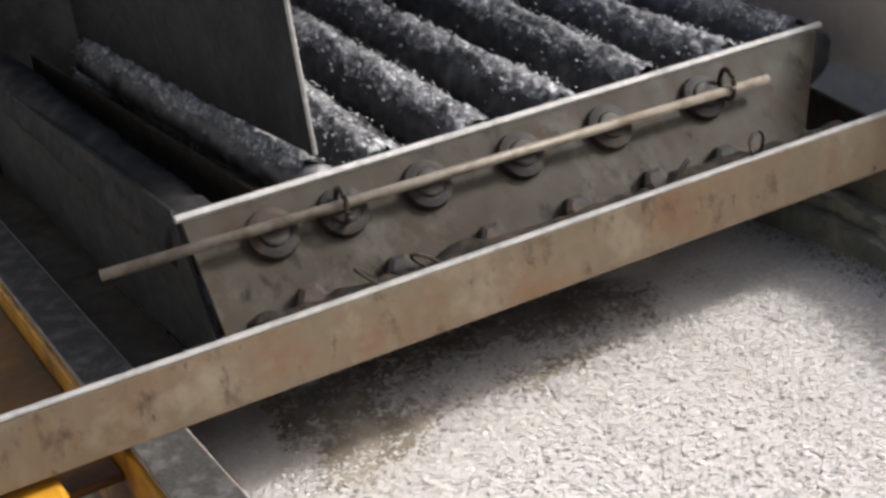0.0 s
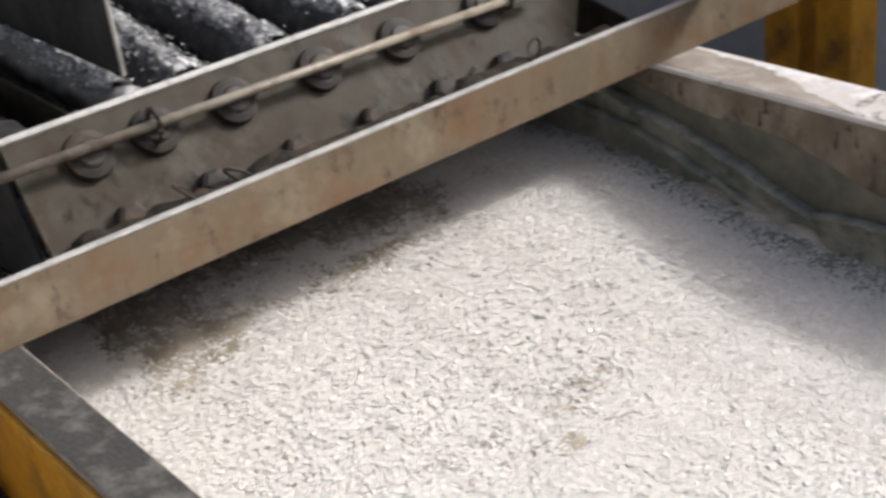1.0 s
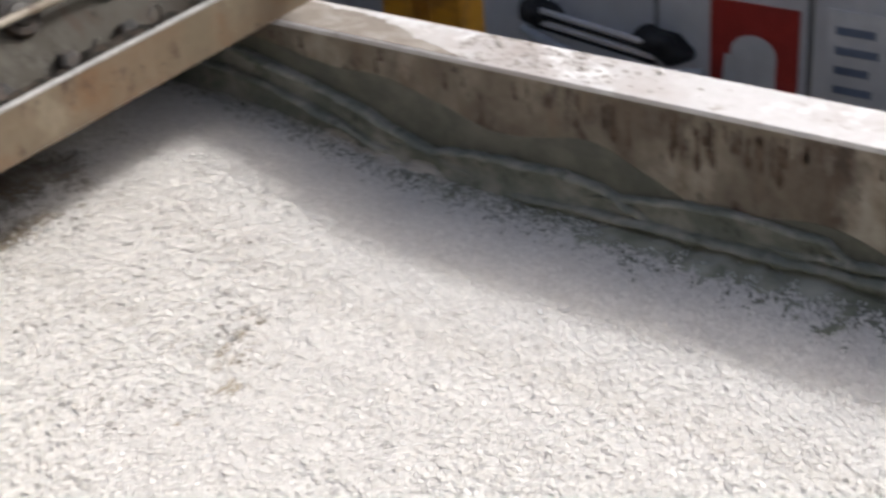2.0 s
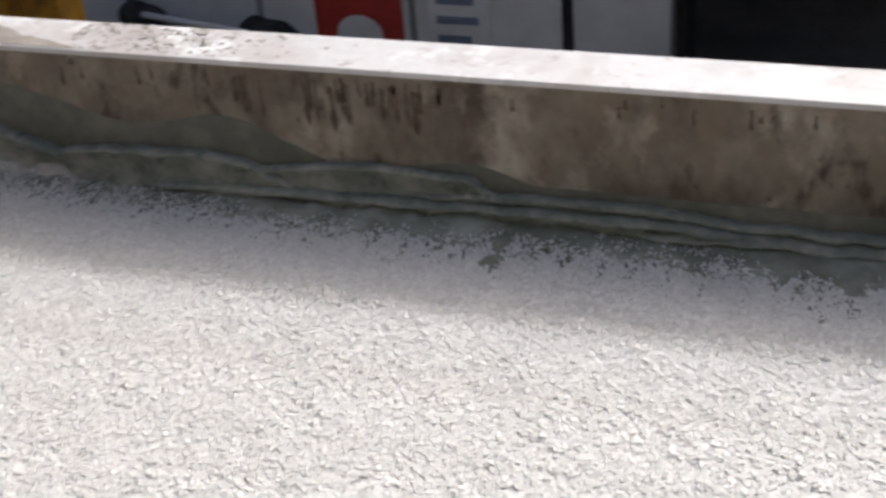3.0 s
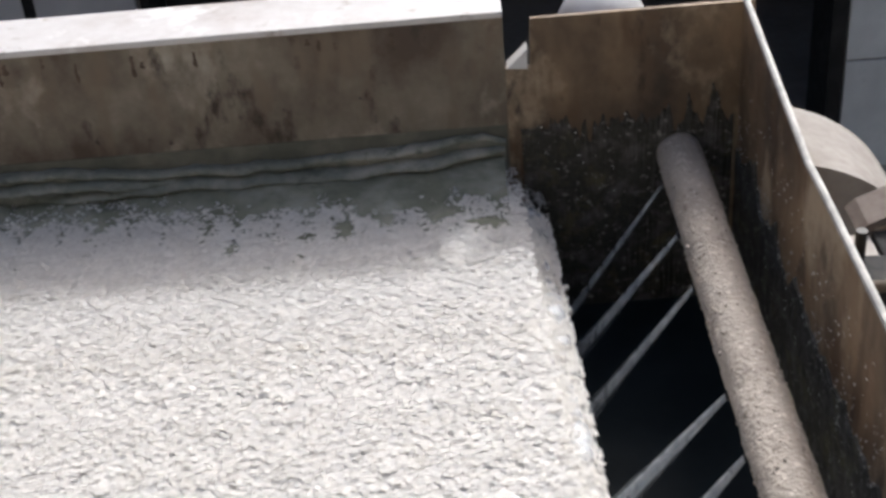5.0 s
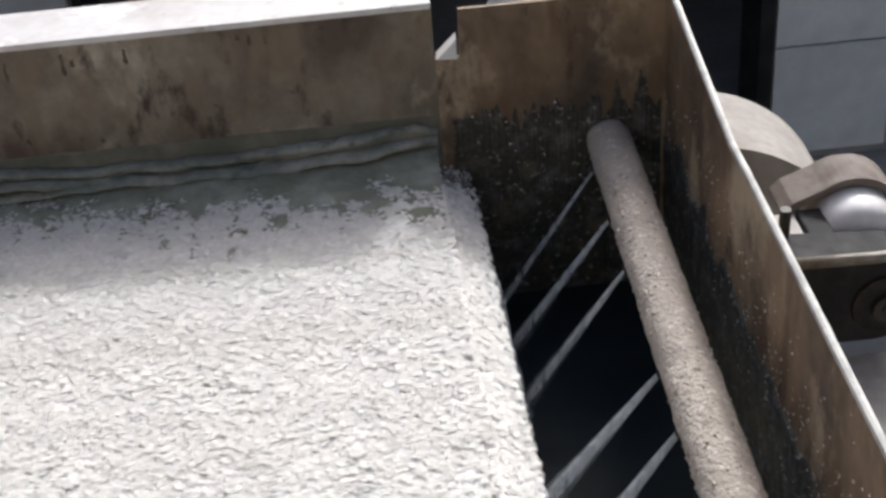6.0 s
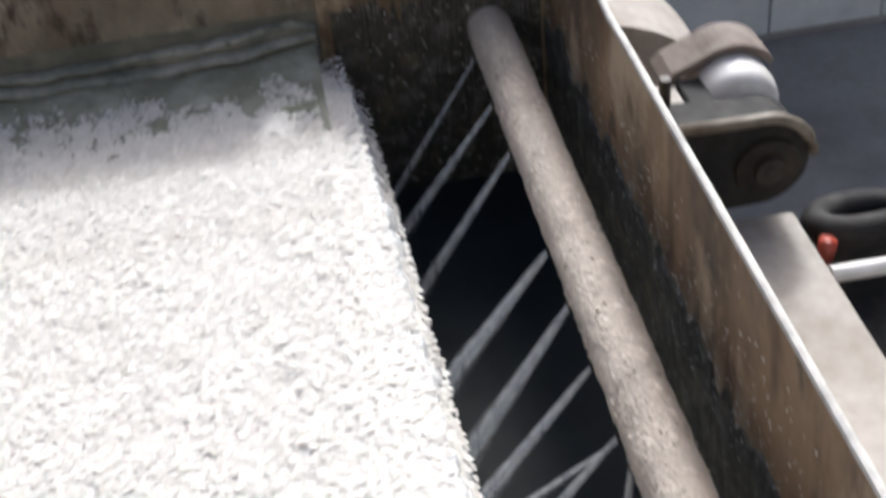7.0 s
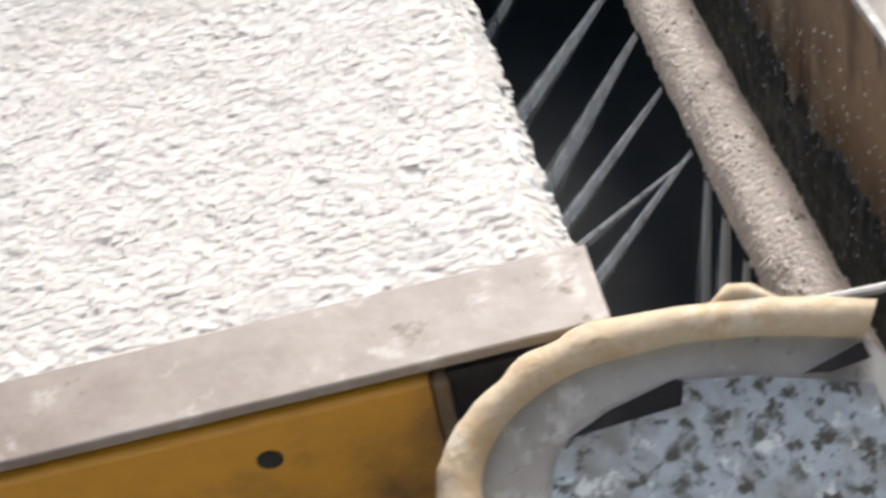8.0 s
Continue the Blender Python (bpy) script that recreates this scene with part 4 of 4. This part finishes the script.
def guard():
    ob = thing("drive_guard", "scraped grey drive guard edged with cream foam", "guard", (0.05, -0.1, T - 0.1))

    def lean(p, lift=0.0):
        """The cover leans back: its foot stands out towards the walkway."""
        h = T - p[2]
        return Vector((p[0], -0.088 - 0.562 * h - 0.507 * lift, T - 0.331 * h + 0.862 * lift))

    arc = [(-0.062, 0, T - 0.30), (-0.062, 0, T - 0.2)] + [(0.028 - 0.09 * math.cos(a), 0, T - 0.082 + 0.092 * math.sin(a)) for a in np.linspace(0, 1.45, 36)]
    arc += [(0.06, 0, T + 0.010), (0.10, 0, T + 0.002), (0.130, 0, T - 0.010), (0.153, 0, T - 0.020)]
    def trim():
        bm = bmesh.new()
        pts = [Vector(p) for p in arc]
        rows = []
        for i, p in enumerate(pts):
            d = (pts[min(i + 1, len(pts) - 1)] - pts[max(i - 1, 0)]).normalized()
            o = Vector((-d.z, 0, d.x))
            w = (1.0 + 0.3 * min(1.0, max(0.0, (p.x + 0.04) / 0.05))) * (1 + 0.16 * noise.noise(p * 55) + 0.03 * noise.noise(p * 160))
            prof = [(-0.002, -0.02), (-0.003, 0.004), (0.008, 0.010), (0.019 * w, 0.008), (0.022 * w, -0.002), (0.022, -0.02)]
            rows.append([bm.verts.new(lean(p + o * a, lift)) for a, lift in prof])
        for a, c in zip(rows, rows[1:]):
            for k in range(6):
                bm.faces.new((a[k], a[(k + 1) % 6], c[(k + 1) % 6], c[k]))
        bm.faces.new(rows[0])
        bm.faces.new(rows[-1][::-1])
        bmesh.ops.recalc_face_normals(bm, faces=bm.faces[:])
        return bm

    def slab(pts, lift, thick):
        a, c = lean(pts[0], lift), lean(pts[0], lift - thick)
        return add_prism(bmesh.new(), [lean(p, lift) for p in pts], c - a)

    part("foam_trim", trim(), M_FOAM, ob, "cream foam edging", True)
    part("foam_lump", tube([lean((0.075, 0, T + 0.022), 0.002), lean((0.092, 0, T + 0.036), 0.003), lean((0.100, 0, T + 0.033), 0.003), lean((0.118, 0, T + 0.012), 0.002)], [0.003, 0.0055, 0.005, 0.003], 12, 0.003), M_FOAM, ob, smooth=True)
    face = arc + [(0.165, 0, T - 0.05), (0.165, 0, T - 0.3)]
    part("face", slab(face, -0.004, 0.01), M_GREYL, ob, "light grey rim of the guard")
    # black slabs on the face stand in for the slots' shaded depth
    part("slot", slab([(-0.008, 0, T - 0.046), (0.015, 0, T - 0.032), (0.052, 0, T - 0.020), (0.056, 0, T - 0.022), (0.054, 0, T - 0.042), (0.02, 0, T - 0.046)], -0.002, 0.0015), M_RUBBER, ob, "black slab for the shade in a slot")
    part("slot", slab([(0.116, 0, T - 0.040), (0.150, 0, T - 0.026), (0.152, 0, T - 0.040), (0.130, 0, T - 0.044)], 0.0022, 0.001), M_RUBBER, ob, "black slab for the shade in a slot")
    low = [(-0.025, 0, T - 0.3), (-0.028, 0, T - 0.10), (-0.018, 0, T - 0.06), (-0.008, 0, T - 0.047), (0.052, 0, T - 0.042), (0.056, 0, T - 0.024), (0.09, 0, T - 0.032), (0.15, 0, T - 0.06), (0.164, 0, T - 0.3)]
    part("cover_plate", slab(low, 0.001, 0.004), M_GREY, ob, "scraped blue-grey cover plate")
    part("foot_plate", slab([(-0.07, 0, T - 0.301), (0.45, 0, T - 0.301), (0.45, 0, T - 0.6), (-0.07, 0, T - 0.6)], -0.002, 0.01), M_GREYL, ob)
    part("edge_plate", slab([(0.167, 0, T - 0.03), (0.45, 0, T - 0.03), (0.45, 0, T - 0.3), (0.167, 0, T - 0.3)], -0.003, 0.006), M_GREY, ob)
    part("edge_wire", tube([(0.135, -0.05, T - 0.03), (0.30, -0.056, T - 0.03), (0.45, -0.06, T - 0.03)], 0.0028, 8), M_EDGE, ob, "pale plate edge")


guard()

# ---- drive beyond the end plate ----
def drive():
    ob = thing("gear_motor", "dusty white geared motor with a black belt case", "motor", (0.4, 0.62, T - 0.2))
    y = 0.60
    case = [(0.30, y, T - 0.225), (0.36, y, T - 0.232)] + [(0.405 + 0.052 * math.cos(a), y, T - 0.182 + 0.05 * math.sin(a)) for a in np.linspace(-1.6, 1.7, 16)] + [(0.30, y, T - 0.125)]
    part("belt_case", add_prism(bmesh.new(), case, (0, 0.05, 0)), M_RUBBER, ob, "black belt case")
    c = Vector((0.413, y, T - 0.187))
    h = part("pulley", tube([c, c + Vector((0, -0.004, 0)), c + Vector((0, -0.005, 0))], [0.034, 0.033, 0.026], 24), M_BOLT, ob)
    part("hub", tube([c + Vector((0, -0.0052, 0)), c + Vector((0, -0.012, 0))], 0.015, 16), M_CAP, h, "worn hub")
    part("bore", tube([c + Vector((0, -0.0122, 0)), c + Vector((0, -0.0135, 0))], 0.006, 12), M_RUBBER, h)
    top = [(0.30, y - 0.004, T - 0.125)] + [(0.405 + 0.055 * math.cos(a), y - 0.004, T - 0.182 + 0.055 * math.sin(a)) for a in np.linspace(1.7, 0.1, 10)]
    part("case_lip", tube(top, 0.006, 8), M_ROD, ob, "dusty rounded case lip", True)
    part("motor_body", tube(line((0.408, y + 0.06, T - 0.158), (0.408, y + 0.15, T - 0.158), 8), [0.036, 0.042, 0.044, 0.044, 0.044, 0.044, 0.044, 0.042, 0.03], 28), M_WHITEP, ob, "scuffed white motor body", True)
    strap = [Vector((0.408 + 0.053 * math.cos(a), 0, T - 0.152 + 0.05 * math.sin(a))) for a in np.linspace(0.5, 2.2, 14)] + [Vector((0.345, 0, T - 0.125)), Vector((0.335, 0, T - 0.135))]
    ring = [Vector((p.x, y + 0.10, p.z)) for p in strap] + [Vector((0.408 + (p.x - 0.408) * 0.84, y + 0.10, T - 0.155 + (p.z - T + 0.155) * 0.84)) for p in reversed(strap)]
    part("strap", add_prism(bmesh.new(), ring, (0, 0.05, 0)), M_RUSTBAND, ob, "dusty brown steel band over the motor")
    # dark box put in for the shaded gap between bracket and motor
    part("gap_shade_box", box(0.348, 0.376, y + 0.05, y + 0.10, T - 0.17, T - 0.132, 0.003), M_RUBBER, ob)
    part("bracket", box(0.322, 0.347, y + 0.03, y + 0.10, T - 0.24, T - 0.135, 0.004), M_DUST, ob)
    part("stud", tube([(0.322, y + 0.05, T - 0.134), (0.322, y + 0.05, T - 0.097)], 0.006, 8), M_CAP, ob)
    def sector(r0, r1, a0, a1, y0, y1):
        ring = [(0.288 + r1 * math.cos(a), y0, T - 0.335 + r1 * math.sin(a)) for a in np.linspace(a0, a1, 18)]
        ring += [(0.288 + r0 * math.cos(a), y0, T - 0.335 + r0 * math.sin(a)) for a in np.linspace(a1, a0, 18)]
        return add_prism(bmesh.new(), ring, (0, y1 - y0, 0))

    part("wheel_cover", sector(0.112, 0.19, -0.2, 1.56, 0.86, 1.0), M_DUST, ob, "pale curved wheel cover")
    # dark sector added to fill the shaded opening below the cover
    part("wheel", sector(0.004, 0.108, -0.2, 1.56, 0.90, 0.98), M_RUBBER, ob, "dark wheel shape standing in for shade under the cover")


drive()
ch = thing("support_channel", "dusty pale steel channel beside the end plate", "channel", (0.4, 0.3, T - 0.3))
part("web", box(0.30, 0.445, -0.05, 0.60, T - 0.26, T - 0.25, 0.002), M_DUST, ch)
part("flange", box(0.438, 0.446, -0.05, 0.60, T - 0.33, T - 0.2605), M_DUST, ch)
part("leg", box(0.32, 0.40, 0.2, 0.28, 0, T - 0.262), M_DUST, ch)
part("gusset", box(0.446, 0.75, 0.05, 0.46, T - 0.44, T - 0.43), M_DUST, ch, "pale lower shelf")
hose = thing("hose_coil", "black hose coil with a red fitting", "hose", (0.55, 0.65, T - 0.45))
part("hose", tube([Vector((0.56 + 0.06 * math.cos(a), 0.66 + 0.03 * math.sin(a), T - 0.36 + 0.012 * a / 3)) for a in np.linspace(0, 12, 50)], 0.018, 10), M_RUBBER, hose, smooth=True)
part("fitting", tube([(0.488, 0.61, T - 0.33), (0.492, 0.61, T - 0.305)], 0.010, 14), M_REDL, hose, "red fitting", True)
part("strap", tube([(0.47, 0.55, T - 0.30), (0.72, 0.55, T - 0.305)], 0.009, 10), M_WHITEP, hose)
part("base", box(0.47, 0.8, 0.5, 0.75, T - 0.46, T - 0.40, 0.01), M_RUBBER, hose)
part("yellow_band", box(0.468, 0.8, 0.494, 0.4995, T - 0.44, T - 0.415), M_YELLOW, hose)
sack = thing("white_bollard", "rounded dusty white bollard behind the launder", "bollard", (0.13, 1.14, T - 0.2))
part("dome", tube([(0.13, 1.14, T + z) for z in (-1.2, -0.09, -0.075, -0.06, -0.048, -0.040, -0.035)], [0.058, 0.058, 0.055, 0.048, 0.037, 0.022, 0.004], 24), M_WHITEP, sack, smooth=True)

# ---- behind the tank ----
for x in (-2.04, -1.915):
    p = thing("yellow_post", "tall yellow painted steel post behind the tank", "post", (x, 1.69, 0), "yellow posts")
    part("post", box(x, x + 0.083, 1.69, 1.773, 0, 3.0, 0.006), M_YELLOW, p)
    part("base_plate", box(x - 0.02, x + 0.1, 1.66, 1.80, 0, 0.012), M_YELLOW, p)


pipe_w = thing("white_downpipe", "thin bluish white pipe between the posts", "pipe", (-1.937, 1.81, 0))
part("tube", tube([(-1.937, 1.81, 0), (-1.937, 1.81, 3.0)], 0.018, 14), M_WHITEP, pipe_w, smooth=True)
part("clip", tube([(-1.937, 1.81, 0.95), (-1.937, 1.81, 0.98)], 0.022, 14), M_BOLT, pipe_w)

# panels and tiles of the low wall
xs = [-2.58, -2.20, -1.82, -1.41, -1.02, -0.77]
for a, c in zip(xs, xs[1:]):
    part("panel", box(a + 0.008, c - 0.008, YB - 0.012, YB - 0.001, 0.02, 1.9, 0.003), M_WALLP, wall_n)
part("gap_strip", box(-1.034, -1.008, YB - 0.016, YB - 0.0125, 0.02, 1.9), M_RUBBER, wall_n, "dark rubber seam")
tile_mesh = mesh_of("tile", box(0.003, 0.297, -0.008, 0, 0.003, 0.297, 0.002), M_TILE)
for i in range(7):
    for j in range(6):
        o = new("tile", tile_mesh)
        o.parent = wall_n
        o.location = (0.86 + 0.3 * i, YB - 0.001, 0.02 + 0.3 * j)
part("door_jamb", box(0.82, 0.856, YB - 0.02, YB + 0.15, 0, 1.75), M_DARKST, wall_n, "dark steel door jamb")
part("door_jamb", box(-0.766, -0.745, YB - 0.02, YB + 0.15, 0, 1.75), M_DARKST, wall_n, "dark steel door jamb")


def sign():
    ob = thing("red_sign", "red and white notice sign on the pale wall", "sign", (-1.5, YB - 0.02, T - 0.6))
    y = YB - 0.0175
    part("board", box(-1.665, -1.435, y, y + 0.005, T - 0.90, T - 0.52), M_RED, ob, "red board")
    arch = [(-1.61, y - 0.001, T - 0.90)] + [(-1.55 + 0.06 * math.cos(a), y - 0.001, T - 0.65 + 0.05 * math.sin(a)) for a in np.linspace(3.14, 0, 12)] + [(-1.49, y - 0.001, T - 0.90)]
    part("pale_arch", add_prism(bmesh.new(), arch, (0, -0.001, 0)), M_WALLP, ob, "pale arched shape")
    part("stroke", add_prism(bmesh.new(), [(-1.645, y - 0.001, T - 0.90), (-1.625, y - 0.001, T - 0.66), (-1.605, y - 0.001, T - 0.66), (-1.625, y - 0.001, T - 0.90)], (0, -0.001, 0)), M_WALLP, ob)
    b2 = thing("notice_sheet", "pale sheet with blue-grey lines of print", "sign", (-1.3, YB - 0.02, T - 0.6))
    part("sheet", box(-1.365, -1.21, y, y + 0.004, T - 0.95, T - 0.50), M_WALLP, b2)
    for k in range(7):
        part("line_of_print", box(-1.345, -1.25 + 0.012 * math.sin(k * 2.1), y - 0.002, y - 0.0005, T - 0.56 - 0.05 * k, T - 0.54 - 0.05 * k), M_BLUEINK, b2)


sign()


def wall_rack():
    ob = thing("cable_rack", "dark cable coils and pale rods hung on the wall", "rack", (-1.9, YB - 0.1, T - 0.6))
    y = YB - 0.08

    def bundle(x, z, sx, sz, seed):
        bm = bmesh.new()
        bmesh.ops.create_icosphere(bm, subdivisions=3, radius=1, matrix=Matrix.Translation((x, y, z)) @ Matrix.Rotation(radians(14), 4, "Y") @ Matrix.Diagonal((sx, 0.045, sz, 1)))
        for v in bm.verts:
            v.co += Vector((1, 0.3, 1)) * 0.022 * noise.noise(v.co * 22 + Vector((seed, 0, 0)))
        return bm

    part("cable_coil", bundle(-2.125, T - 0.612, 0.062, 0.034, 1), M_RUBBER, ob, "dark cable coil", True)
    part("cable_coil", bundle(-1.765, T - 0.640, 0.085, 0.036, 5), M_DARKST, ob, "dark grey cable coil", True)
    for k in range(4):
        part("rod", tube([(-2.10, y - 0.03, T - 0.590 - 0.016 * k), (-1.77, y - 0.03, T - 0.628 - 0.016 * k)], 0.0085 if k % 2 == 0 else 0.005, 10), M_WHITEP if k % 2 == 0 else M_DARKST, ob, smooth=True)
    sag = [Vector((-2.15 + 0.52 * s, y - 0.05, T - 0.635 - 0.03 * s - 0.075 * math.sin(3.14 * s))) for s in np.linspace(0, 1, 24)]
    part("sagging_hose", tube(sag, [0.012 + 0.02 * math.sin(3.14 * s) for s in np.linspace(0, 1, 24)], 12, 0.006), M_GREYC, ob, "blue-grey sagging hose", True)


wall_rack()


LIP = 0.065      # the bend of the bed over the weir


def motions():
    for raft, s in RAFTS:
        rows = []
        for t in np.arange(0, 8.001, 0.125):
            x = along(s + t) if s + t > 0 else -2.75 + 0.1 * (s + t)
            skew = min(1.0, max(0.0, (x + 0.6) / 0.5))      # the weir runs a little askew
            over = max(0.0, x + 0.05)
            q = min(1.40, over / LIP)
            down = min(0.6, 2.0 * max(0.0, over - 1.40 * LIP))
            m = pose(min(x, -0.05) + 0.028 * skew + LIP * math.sin(q) + 0.03 * down, 0, WATER + swell(x) - LIP * (1 - math.cos(q)) - down - (0.0 if x > -2.7 else 0.02), 0, math.degrees(q), 1.6 * skew)
            rows.append((t, m))
        walk(raft, rows)
    r = random.Random(21)
    for fold in FOLDS:
        x, y, z = fold.location
        walk(fold, [(t, pose(x + r.uniform(-0.004, 0.004), y + r.uniform(-0.004, 0.004), z + r.uniform(-0.004, 0.003), r.uniform(-3, 3), r.uniform(-3, 3), r.uniform(-3, 3))) for t in np.arange(0, 8.01, 0.25)])
    for jet, here in JETS:
        walk(jet, [(t, pose(*here, r.uniform(-1.2, 1.2), r.uniform(-1.0, 1.0), r.uniform(-1.5, 1.5))) for t in np.arange(0, 8.01, 0.2)])

motions()
